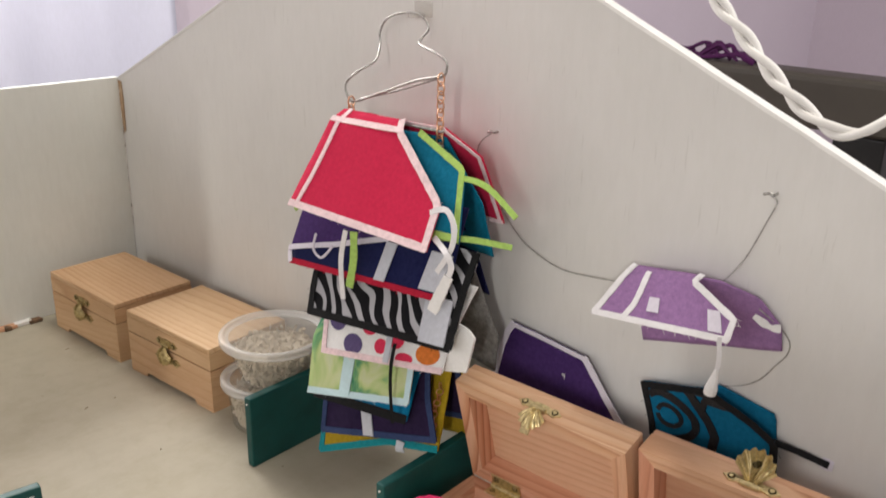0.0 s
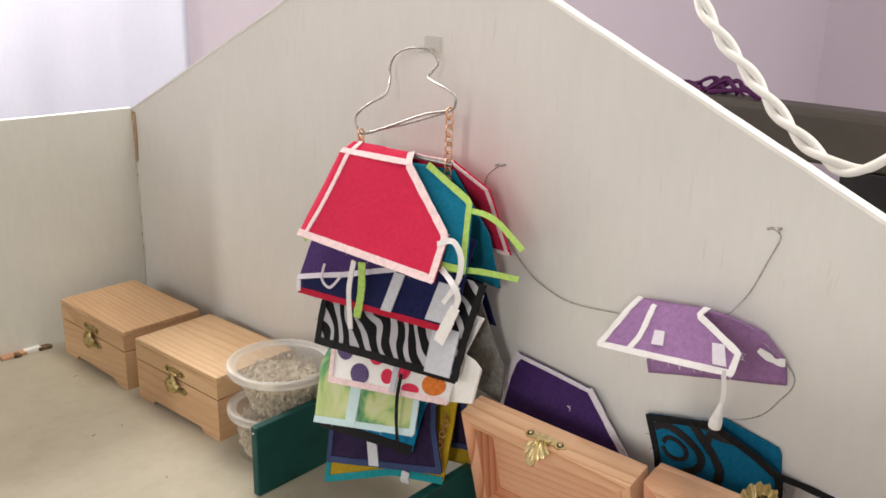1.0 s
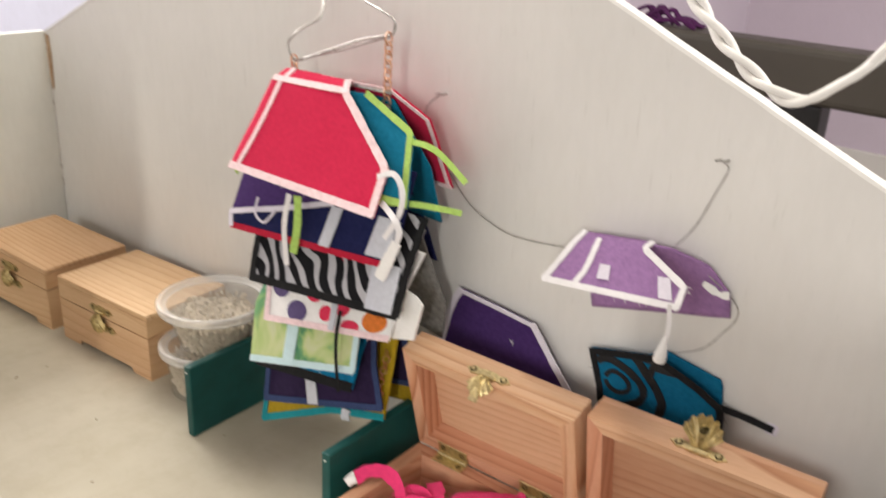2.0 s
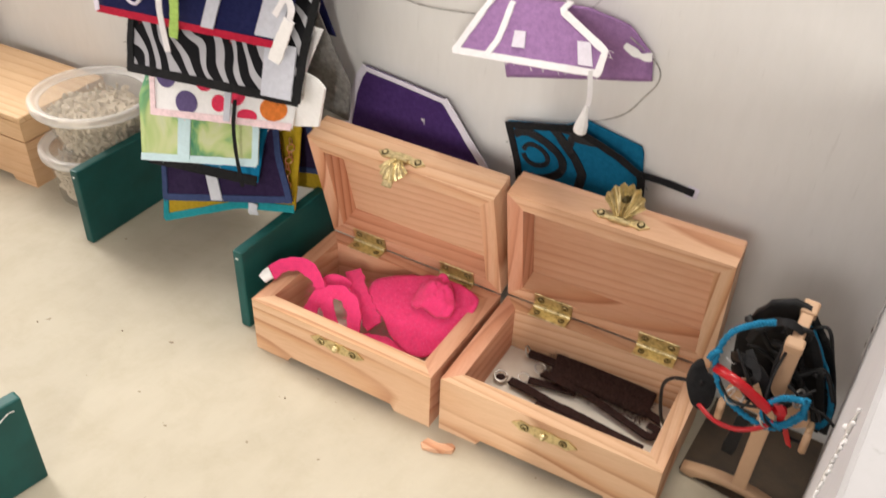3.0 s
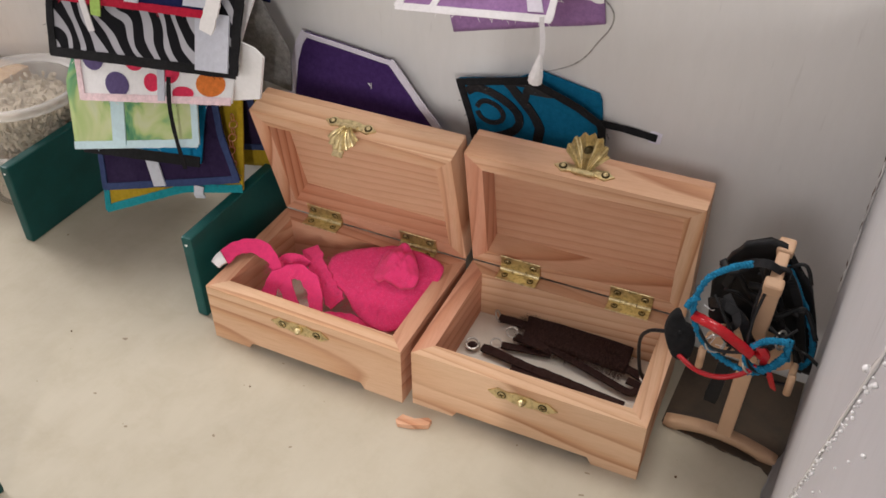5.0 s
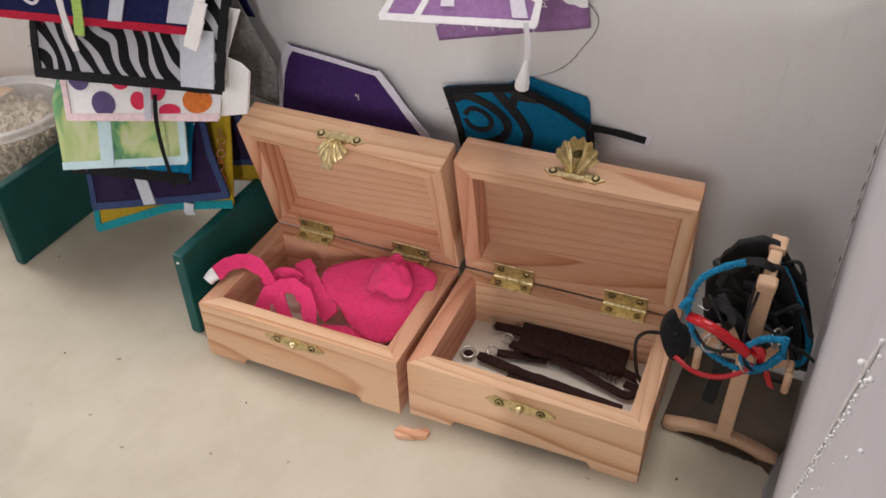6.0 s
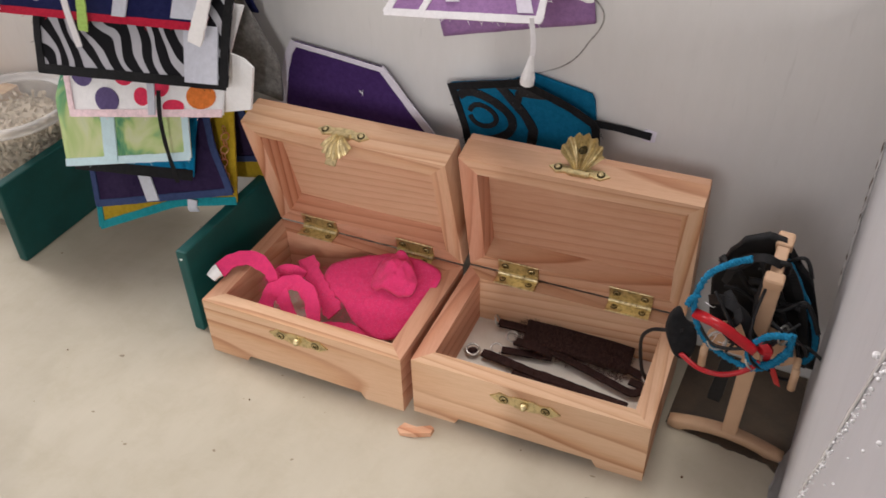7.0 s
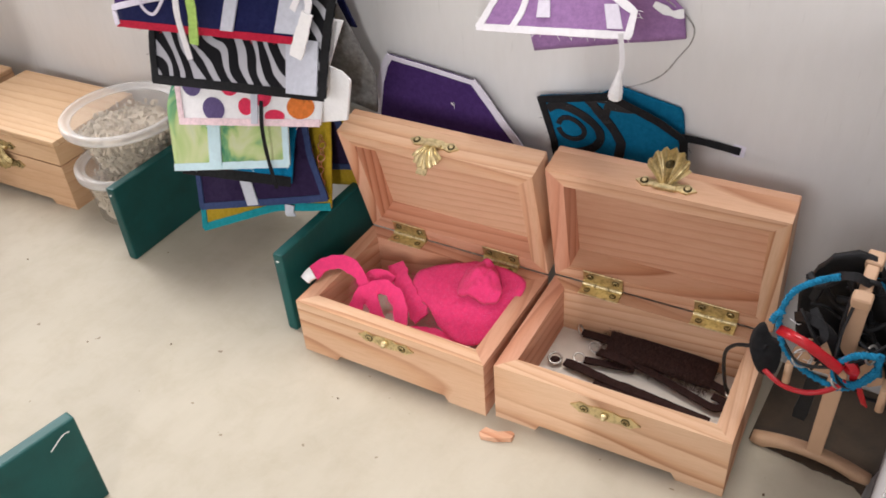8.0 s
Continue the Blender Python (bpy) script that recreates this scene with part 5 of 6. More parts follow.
def tub(x, y, z, r, h, seed, tilt=0.0, taper=0.74):
    rnd = random.Random(seed)
    ob = thing("plastic_tub", "clear plastic lidded tub half full of pale oats", "plastic tub", "stacked oat tubs", pose(x, y, z, tilt, 0, 0))
    bm = bmesh.new()
    rb = r * taper
    loops = lathe(bm, [(rb - 0.004, 0.0008), (rb, 0.0), (rb + 0.0012, 0.0012), (r - 0.004, h - 0.004), (r - 0.0032, h - 0.003)])
    bm.faces.new(loops[0][::-1])
    part("body", bm, CLEAR, ob, "", True)
    bm = bmesh.new()
    loops = lathe(bm, [(r - 0.0030, h - 0.0045), (r - 0.0002, h - 0.0050), (r, h - 0.0038), (r, h - 0.0008), (r - 0.0008, h), (r - 0.0030, h), (r - 0.0038, h - 0.0010), (r - 0.0052, h - 0.0022), (r - 0.0062, h - 0.0022), (r - 0.0062, h - 0.0028), (r - 0.0040, h - 0.0030)])
    part("lid_rim", bm, FROST, ob, "milky rim of the snap lid", True)
    bm = bmesh.new()
    c = lathe(bm, [(r - 0.0060, h - 0.0024), (0.004, h - 0.0022)])
    bm.faces.new(c[1])
    part("lid_film", bm, CLEAR, ob, "", True)
    # the oats: a heap of flat flakes in one mesh
    verts, faces = [], []
    level = h * 0.74
    for i in range(950):
        t = rnd.random()
        zz = 0.0022 + (level - 0.0022) * (t ** 0.55)
        rad = rb + (r - 0.004 - rb) * zz / h - 0.0016
        q = rad * (math.sqrt(rnd.random()) if zz > level * 0.86 else 1 - 0.14 * rnd.random())
        a = rnd.random() * 6.283
        c = Vector((q * math.cos(a), q * math.sin(a), zz + 0.002 * noise.noise((q * 60 * math.cos(a), q * 60 * math.sin(a), seed))))
        m = Euler((rnd.random() * 6, rnd.random() * 6, rnd.random() * 6)).to_matrix()
        s = 0.0014 + rnd.random() * 0.0015
        k0 = len(verts)
        for k in range(6):
            b = k * math.pi / 3
            verts.append(c + m @ Vector((s * math.cos(b), 0.7 * s * math.sin(b), 0)))
        verts += [c + m @ Vector((0, 0, 0.38 * s)), c - m @ Vector((0, 0, 0.38 * s))]
        for k in range(6):
            faces += [(k0 + k, k0 + (k + 1) % 6, k0 + 6), (k0 + (k + 1) % 6, k0 + k, k0 + 7)]
    me = bpy.data.meshes.new("oats")
    me.from_pydata(verts, [], faces)
    me.materials.append(OAT)
    oats = new("oats", me)
    oats.parent = ob
    tagged(oats, "pale rolled oat flakes", kind="stuff")
    bm = bmesh.new()
    lo = lathe(bm, [(rb - 0.002, 0.0022), (rb + (r - 0.004 - rb) * 0.55 - 0.003, level * 0.9)], 32)
    bm.faces.new(lo[0][::-1])
    bm.faces.new(lo[1])
    part("oat_bed", bm, OAT, ob)
    return ob


FROST, nt, bsdf = nodes_of("milky_plastic", 0.3, 0.0, 0.5)
bsdf.inputs["Base Color"].default_value = (0.80, 0.79, 0.77, 1)
bsdf.inputs["Alpha"].default_value = 0.36
nt.links.new(ramp(nt, noise_of(nt, coords(nt), 90.0), [(0.3, (0.30,) * 3), (0.7, (0.42,) * 3)]), bsdf.inputs["Roughness"])

tub(-0.2735, -0.0290, 0.0, 0.0298, 0.0350, 5)
tub(-0.2650, -0.0262, 0.0353, 0.0356, 0.0330, 9, 0.0, 0.58)


# ---- pink felt bonnet and ties in the first open box ----
pink = thing("felt_bonnet", "hot pink felt bonnet with loose ties lying in an open box", "bonnet", "", IN_FIRST)


def lumpy_disc(cx, cy, rx, ry, z, dome, seed, notch=None, thick=0.0014, turn=0.0):
    """A soft sheet of felt cut round, domed and wavy."""
    bm = bmesh.new()
    rings, seg = 9, 40

    def height(x, y):
        q = (x / rx) ** 2 + (y / ry) ** 2
        return z + dome * (1 - q) + 0.0026 * noise.noise((x * 80, y * 80, seed)) + 0.0012 * noise.noise((x * 210, y * 210, seed))
    layers = []
    for off in (0.0, -thick):
        loops = []
        for j in range(1, rings + 1):
            loop = []
            for k in range(seg):
                a = 2 * math.pi * k / seg
                wob = 1 + 0.07 * noise.noise((math.cos(a) * 1.6, math.sin(a) * 1.6, seed + 4))
                if notch:
                    wob *= 1 - notch[1] * math.exp(-((math.cos(a - notch[0]) - 1) / 0.10) ** 2)
                x, y = rx * j / rings * wob * math.cos(a), ry * j / rings * wob * math.sin(a)
                xr, yr = x * math.cos(turn) - y * math.sin(turn), x * math.sin(turn) + y * math.cos(turn)
                loop.append(bm.verts.new((cx + xr, cy + yr, height(x, y) + off)))
            loops.append(loop)
        c = bm.verts.new((cx, cy, height(0, 0) + off))
        for k in range(seg):
            bm.faces.new((c, loops[0][k], loops[0][(k + 1) % seg]))
        for a, b in zip(loops, loops[1:]):
            for k in range(seg):
                bm.faces.new((a[k], a[(k + 1) % seg], b[(k + 1) % seg], b[k]))
        layers.append(loops[-1])
    for k in range(seg):
        bm.faces.new((layers[0][k], layers[0][(k + 1) % seg], layers[1][(k + 1) % seg], layers[1][k]))
    return bm


PINK_FLUFF = felt("pale_pink_fluff", (0.82, 0.12, 0.28), 0.1)


def felt_cut(outline, lean, dome, rough, thick, seed):
    """A soft piece of felt cut to an outline and laid on a leaning plane z = lean[0] + lean[1] * (y - lean[2])."""
    cx, cy = (sum(p[k] for p in outline) / len(outline) for k in (0, 1))
    rim = spline([(x, y, 0) for x, y in outline], 5, True)
    rings, seg = 12, len(rim)
    bm = bmesh.new()

    def spot(x, y, q, off):
        z = lean[0] + lean[1] * (y - lean[2]) + dome * (1 - q * q)
        z += rough * (noise.noise((x * 70, y * 70, seed)) + 0.5 * noise.noise((x * 170, y * 170, seed)) + 0.22 * noise.noise((x * 480, y * 480, seed)))
        return bm.verts.new((x, y, z + off))
    layers = []
    for off in (0.0, -thick):
        loops = []
        for j in range(1, rings + 1):
            q = j / rings
            loops.append([spot(cx + (p.x - cx) * q, cy + (p.y - cy) * q, q, off) for p in rim])
        c = spot(cx, cy, 0, off)
        for k in range(seg):
            bm.faces.new((c, loops[0][k], loops[0][(k + 1) % seg]))
        for a, b in zip(loops, loops[1:]):
            for k in range(seg):
                bm.faces.new((a[k], a[(k + 1) % seg], b[(k + 1) % seg], b[k]))
        layers.append(loops[-1])
    for k in range(seg):
        bm.faces.new((layers[0][k], layers[0][(k + 1) % seg], layers[1][(k + 1) % seg], layers[1][k]))
    bmesh.ops.recalc_face_normals(bm, faces=bm.faces[:])
    return bm


CROWN = [(-0.0602, -0.0414), (-0.0596, -0.0342), (-0.0497, -0.0271), (-0.0379, -0.0219), (-0.0296, -0.0203), (-0.0171, -0.0207), (-0.0072, -0.023), (-0.0073, -0.0337), (-0.0106, -0.0477), (-0.0149, -0.0563), (-0.0236, -0.059), (-0.0361, -0.0556), (-0.0466, -0.0491), (-0.0558, -0.0459)]
crown = part("crown", felt_cut(CROWN, (0.0345, 0.42, -0.024), 0.0014, 0.0016, 0.0011, 3), HOT_PINK, pink, "", True)
fuzz("fluff", crown, 2200, 0.0015, PINK_FLUFF, pink, 2)
BOW = [(-0.0333, -0.0262), (-0.0254, -0.0238), (-0.0192, -0.0280), (-0.0136, -0.0348), (-0.0143, -0.0404), (-0.0236, -0.0416), (-0.0348, -0.0404), (-0.0362, -0.0318)]
leaf = part("bow", felt_cut(BOW, (0.0412, 0.42, -0.024), 0.0030, 0.0056, 0.0018, 8), HOT_PINK, pink, "crumpled pink felt bow", True)
fuzz("fluff", leaf, 420, 0.0010, PINK_FLUFF, pink, 20)
for k, (pts, w) in enumerate((([(-0.1020, -0.0655, 0.0345), (-0.1003, -0.0581, 0.0362), (-0.0934, -0.0518, 0.0360), (-0.0850, -0.0515, 0.0325), (-0.0800, -0.0540, 0.0270), (-0.0815, -0.0580, 0.0205), (-0.0795, -0.0640, 0.0175)], 0.0078),
               ([(-0.0790, -0.0660, 0.0190), (-0.0781, -0.0583, 0.0260), (-0.0707, -0.0511, 0.0285), (-0.0611, -0.0531, 0.0262), (-0.0545, -0.0605, 0.0215), (-0.0530, -0.0650, 0.0150)], 0.0086),
               ([(-0.0750, -0.0335, 0.0280), (-0.0653, -0.0422, 0.0265), (-0.0560, -0.0482, 0.0235), (-0.0470, -0.0541, 0.0200)], 0.0105),
               ([(-0.0540, -0.0595, 0.0130), (-0.0430, -0.0580, 0.0160), (-0.0324, -0.0580, 0.0170), (-0.0230, -0.0600, 0.0150)], 0.0070),
               ([(-0.0840, -0.0490, 0.0245), (-0.0775, -0.0445, 0.0285), (-0.0700, -0.0440, 0.0262)], 0.0082),
               ([(-0.0845, -0.0490, 0.0262), (-0.0785, -0.0545, 0.0262), (-0.0710, -0.0595, 0.0232), (-0.0650, -0.0640, 0.0160)], 0.0080))):
    tie = part("tie", loose_band(pts, w, (0.25, -0.45, 0.85), 0.0009, 8, 0.3, 0.5), HOT_PINK, pink)
    if k:
        fuzz("fluff", tie, 420, 0.0010, PINK_FLUFF, pink, 40 + k)
part("tie_end", loose_band([(-0.1040, -0.0682, 0.0326), (-0.1030, -0.0662, 0.0343), (-0.1018, -0.0645, 0.0352)], 0.0064, (0.25, -0.45, 0.85), 0.0022, 6, 0.3), WHITE_FLEECE, pink, "white velcro end", True)

# ---- brown leather straps in the second open box ----
girth = thing("leather_girth", "dark brown felted girth pad with buckled straps in an open box", "girth", "", IN_SECOND)
gp = Patch([(0.0325, -0.0095, 0.0122), (0.0838, -0.0115, 0.0128)], [(0.0363, -0.0275, 0.0122), (0.0850, -0.0262, 0.0128)],
           [(0.0325, -0.0095, 0.0122), (0.0363, -0.0275, 0.0122)], [(0.0838, -0.0115, 0.0128), (0.0850, -0.0262, 0.0128)], 0.0010, 31)
fuzz("fluff", part("pad", gp.sheet(bmesh.new(), 0.0028, 26, 12), BROWN, girth, "", True), 2200, 0.0031, felt("brown_fluff", (0.085, 0.045, 0.035)), girth, 5)
UP = (0.0, -0.1, 1.0)
for pts, w in (([(0.0205, -0.0185, 0.0100), (0.0290, -0.0180, 0.0105), (0.0360, -0.0185, 0.0110)], 0.0050), ([(0.0330, -0.0270, 0.0105), (0.0420, -0.0300, 0.0140), (0.0500, -0.0285, 0.0110)], 0.0052),
               ([(0.0287, -0.0341, 0.0098), (0.0400, -0.0318, 0.0100), (0.0513, -0.0296, 0.0102)], 0.0042), ([(0.0500, -0.0270, 0.0112), (0.0640, -0.0300, 0.0112), (0.0800, -0.0335, 0.0108), (0.0900, -0.0350, 0.0105), (0.0930, -0.0310, 0.0115), (0.0870, -0.0300, 0.0118)], 0.0040),
               ([(0.0840, -0.0240, 0.0125), (0.0900, -0.0250, 0.0120), (0.0935, -0.0265, 0.0125)], 0.0046)):
    part("strap", loose_band(pts, w, UP, 0.0011, 8, 0.1), BROWN, girth)
SILVER = metal("nickel", (0.66, 0.65, 0.62), 0.25, (0.4, 0.39, 0.36))


def ring_part(parent, c, r, axis=(0, 0, 1), thick=0.0005, name="ring"):
    bm = bmesh.new()
    q = Vector(axis).normalized().to_track_quat("Z", "Y")
    tube(bm, [Vector(c) + q @ Vector((r * math.cos(a), r * math.sin(a), 0)) for a in [2 * math.pi * i / 20 for i in range(20)]], thick, 6, True)
    return part(name, bm, SILVER, parent, "small nickel ring", True)


ring_part(girth, (0.0200, -0.0190, 0.0122), 0.0026, (1, 0.3, 0.5))
ring_part(girth, (0.0300, -0.0250, 0.0112), 0.0026, (0.2, -0.3, 1))
ring_part(girth, (0.0262, -0.0343, 0.0106), 0.0026, (0.2, -0.2, 1))
ring_part(girth, (0.0940, -0.0270, 0.0130), 0.0024, (0.5, 0.2, 1), 0.0005, "buckle")

lead = thing("leather_strap", "long dark brown leather strap with nickel ring in a box", "strap", "", IN_SECOND)
part("strap", loose_band([(0.0215, -0.0395, 0.0098), (0.0300, -0.0402, 0.0102), (0.0451, -0.0418, 0.0102), (0.0600, -0.0418, 0.0100), (0.0760, -0.0425, 0.0098), (0.0900, -0.0432, 0.0098)], 0.0050, UP, 0.0014, 8, 0.2), BROWN, lead)
part("strap", loose_band([(0.0380, -0.0450, 0.0090), (0.0520, -0.0455, 0.0095), (0.0650, -0.0450, 0.0094)], 0.0050, UP, 0.0012, 8, 0.2), BROWN, lead)
ring_part(lead, (0.0165, -0.0395, 0.0106), 0.0030, (0.1, -0.2, 1), 0.0006)
bm = bmesh.new()
disc(bm, 0.0024, 0.0012, 12, Matrix.Translation((0.0165, -0.0395, 0.0090)), 0.0008)
part("stud", bm, BROWN, lead, "", True)

# ---- chip of wood on the floor ----
bm = bmesh.new()
prism(bm, [(0.0031, -0.0885), (0.0045, -0.0850), (0.0100, -0.0842), (0.0152, -0.0812), (0.0170, -0.0818), (0.0172, -0.0850), (0.0110, -0.0885), (0.0050, -0.0902)], 0.0030, "z", 0.0)
for v in bm.verts:
    if v.co.z > 0.001:
        v.co.z -= 0.0010 * noise.noise((v.co.x * 300, v.co.y * 300, 1)) + 0.0006
soften(bm, 0.0004)
bmesh.ops.translate(bm, verts=bm.verts[:], vec=(0.0031, 0.0037, 0.0))
tagged(link_mesh("wood_chip", bm, PINE_X), "small split chip of pale wood on the floor", "wood chip")

# ---- bridle stand ----
BEECH = painted("pale_beech", (0.62, 0.40, 0.25), (0.54, 0.34, 0.21), 0.5, 40.0, 0.1, 0.6, True)
BLACK_LEATHER, nt, bsdf = nodes_of("black_leather", 0.5, 0.0, 0.28)
n0 = noise_of(nt, coords(nt), 300.0)
nt.links.new(ramp(nt, n0, [(0.3, (0.006, 0.006, 0.007)), (0.7, (0.014, 0.014, 0.015))]), bsdf.inputs["Base Color"])
bump(nt, bsdf, n0, 0.3, 0.0005)
ROPE_BLUE = felt("blue_rope", (0.012, 0.19, 0.35), 0.25)
RIBBON_RED, nt, bsdf = nodes_of("red_satin", 0.32, 0.0, 0.5)
n0 = noise_of(nt, coords(nt, (1, 1, 6)), 500.0)
nt.links.new(ramp(nt, n0, [(0.3, (0.38, 0.003, 0.008)), (0.7, (0.52, 0.005, 0.014))]), bsdf.inputs["Base Color"])

stand = thing("bridle_stand", "pale beech toy bridle stand with an arched foot", "stand", "", STAND)
bm = bmesh.new()
n = 18
sec = []
for i in range(n + 1):
    t = i / n
    x = 0.1068 + 0.0480 * t
    y = -0.0335 - 0.0010 * t
    arch = math.sin(math.pi * t)
    lo = 0.0 if t < 0.12 or t > 0.88 else 0.0044 * math.sin(math.pi * (t - 0.12) / 0.76) ** 0.6
    hi = 0.0036 + 0.0046 * arch
    if t in (0.0, 1.0):
        lo, hi = 0.0010, 0.0034
    sec.append([bm.verts.new(p) for p in ((x, y - 0.0028, lo), (x, y + 0.0028, lo), (x, y + 0.0028, hi - 0.0008), (x, y + 0.0020, hi), (x, y - 0.0020, hi), (x, y - 0.0028, hi - 0.0008))])
for a, b in zip(sec, sec[1:]):
    for k in range(6):
        bm.faces.new((a[k], a[(k + 1) % 6], b[(k + 1) % 6], b[k]))
bm.faces.new(sec[0][::-1])
bm.faces.new(sec[-1])
part("foot", bm, BEECH, stand, "", True)
bm = bmesh.new()
block(bm, (-0.0031, -0.0024, 0.0), (0.0031, 0.0024, 0.0915), 0.0008, 2, pose(0.1318, -0.0340, 0.0065, 4.2, 0, 0))
part("post", bm, BEECH, stand)
bm = bmesh.new()
HEAD = pose(0.1318, -0.0365, 0.1008, 20, 0, 0)
block(bm, (-0.0022, -0.0080, -0.0022), (0.0022, 0.0090, 0.0026), 0.0010, 3, HEAD)
block(bm, (-0.0034, -0.0098, -0.0026), (0.0034, -0.0050, 0.0036), 0.0014, 3, HEAD)
block(bm, (-0.0030, 0.0060, -0.0030), (0.0030, 0.0122, 0.0036), 0.0013, 3, HEAD)
part("head_bar", bm, BEECH, stand)
bm = bmesh.new()
prism(bm, [(0.1140, 0.0570), (0.1180, 0.0640), (0.1310, 0.0690), (0.1430, 0.0660), (0.1480, 0.0585), (0.1430, 0.0545), (0.1190, 0.0535)], 0.0050, "y", -0.0372)
soften(bm, 0.0008)
part("cross_board", bm, BEECH, stand)
for x, z in ((0.1150, 0.0590), (0.1478, 0.0605)):
    bm = bmesh.new()
    tube(bm, [(x, -0.0375, z), (x, -0.0440, z - 0.0004), (x, -0.0462, z - 0.0006)], 0.0014, 10)
    tube(bm, [(x, -0.0458, z + 0.0022), (x + 0.0003, -0.0462, z - 0.0070)], 0.0015, 10)
    part("peg", bm, BEECH, stand, "", True)

hood = thing("black_bridle", "black leather toy bridle draped over a beech stand", "bridle", "", STAND)
hp = Patch([(0.1150, -0.0300, 0.0960), (0.1185, -0.0300, 0.1040), (0.1260, -0.0300, 0.1085), (0.1330, -0.0300, 0.1070), (0.1380, -0.0290, 0.0980)], [(0.1195, -0.0260, 0.0470), (0.1550, -0.0215, 0.0430)],
           [(0.1150, -0.0300, 0.0960), (0.1105, -0.0290, 0.0800), (0.1120, -0.0270, 0.0640), (0.1195, -0.0260, 0.0470)],
           [(0.1380, -0.0290, 0.0980), (0.1455, -0.0250, 0.0860), (0.1535, -0.0210, 0.0600), (0.1550, -0.0215, 0.0430)], 0.0030, 41)
part("hood", hp.sheet(bmesh.new(), 0.0020, 28, 28), BLACK_LEATHER, hood, "", True)
rnd = random.Random(17)
for k in range(14):
    x, z = rnd.uniform(0.111, 0.136), rnd.uniform(0.060, 0.094)
    pts = [(x, -0.0300 - rnd.uniform(0, 0.003), z)]
    for i in range(3):
        pts.append((pts[-1][0] + rnd.uniform(0.003, 0.008), -0.0320 - rnd.uniform(0, 0.004), pts[-1][2] + rnd.uniform(-0.010, 0.007)))
    part("strap", loose_band(pts, rnd.choice((0.0014, 0.0022, 0.0030)), (0.0, -0.8, 0.6), 0.0009, 8, 0.2, rnd.uniform(-0.8, 0.8)), BLACK_LEATHER, hood, "", True)
for k in range(10):
    x, z = rnd.uniform(0.114, 0.146), rnd.uniform(0.060, 0.088)
    a = rnd.uniform(0, 6.3)
    bm = bmesh.new()
    tube(bm, spline([(x, -0.0440, z), (x + 0.003 * math.cos(a), -0.0480, z + 0.003 * math.sin(a)), (x + 0.005 * math.cos(a + 0.6), -0.0470, z + 0.005 * math.sin(a + 0.6))], 5), 0.00016, 4)
    part("thread", bm, WHITE_BIND, hood, "stray white thread", True)
part("crown_strap", loose_band([(0.1160, -0.0330, 0.0840), (0.1190, -0.0350, 0.0960), (0.1260, -0.0400, 0.1045), (0.1310, -0.0400, 0.1040), (0.1370, -0.0340, 0.0960), (0.1440, -0.0300, 0.0780), (0.1500, -0.0280, 0.0560)], 0.0036, (-0.2, -0.7, 0.6), 0.0010), BLACK_LEATHER, hood)
part("brow_strap", loose_band([(0.1130, -0.0400, 0.0800), (0.1180, -0.0470, 0.0870), (0.1250, -0.0480, 0.0840), (0.1300, -0.0470, 0.0740), (0.1350, -0.0470, 0.0720), (0.1420, -0.0420, 0.0800)], 0.0042, (0.0, -0.8, 0.6), 0.0012), BLACK_LEATHER, hood)
part("nose_strap", loose_band([(0.1180, -0.0430, 0.0880), (0.1240, -0.0500, 0.0840), (0.1210, -0.0500, 0.0760), (0.1290, -0.0490, 0.0700)], 0.0034, (0.0, -0.8, 0.6), 0.0012), BLACK_LEATHER, hood)
for pts in ([(0.1285, -0.0440, 0.1000), (0.1282, -0.0470, 0.0880), (0.1300, -0.0490, 0.0760), (0.1330, -0.0480, 0.0740)], [(0.1230, -0.0480, 0.0690), (0.1300, -0.0500, 0.0750), (0.1380, -0.0480, 0.0800)]):
    bm = bmesh.new()
    tube(bm, spline(pts, 8), 0.00055, 6)
    part("rein", bm, BLACK_LEATHER, hood, "", True)
bm = bmesh.new()
loop = [(-0.0036, -0.0012, 0.0), (-0.0034, -0.0014, 0.0036), (0.0, -0.0016, 0.0042), (0.0034, -0.0014, 0.0036), (0.0036, -0.0010, 0.0), (0.0030, -0.0008, -0.0036), (-0.0030, -0.0010, -0.0036)]
tube(bm, [HEAD @ p for p in spline(loop, 5, True)], 0.0009, 8, True)
part("poll_strap", bm, BLACK_LEATHER, hood, "", True)
part("ear_cup", lumpy_disc(0.0, 0.0, 0.0054, 0.0105, 0.0, 0.0020, 21, (0.8, 0.3), 0.0040, 0.2), BLACK_BIND, hood, "", True).matrix_local = pose(0.1062, -0.0480, 0.0655, 70, 0, 20)
part("flap", loose_band([(0.1240, -0.0330, 0.0470), (0.1235, -0.0340, 0.0380), (0.1225, -0.0345, 0.0235)], 0.0062, (0.0, -0.9, 0.3), 0.0012), BLACK_LEATHER, hood)
for c, ax in (((0.1400, -0.0470, 0.0790), (1, -0.4, 0.4)), ((0.1190, -0.0510, 0.0710), (0.4, -1, 0.5)), ((0.1330, -0.0520, 0.0680), (0.6, -0.6, 0.6))):
    ring_part(hood, c, 0.0034, ax, 0.00045)
bm = bmesh.new()
tube(bm, spline([(0.1060, -0.0490, 0.0690), (0.1005, -0.0475, 0.0655), (0.0940, -0.0445, 0.0600), (0.0905, -0.0405, 0.0490), (0.0920, -0.0340, 0.0260), (0.0945, -0.0285, 0.0150)], 8), 0.0008, 6)
part("rein", bm, BLACK_LEATHER, hood, "", True)


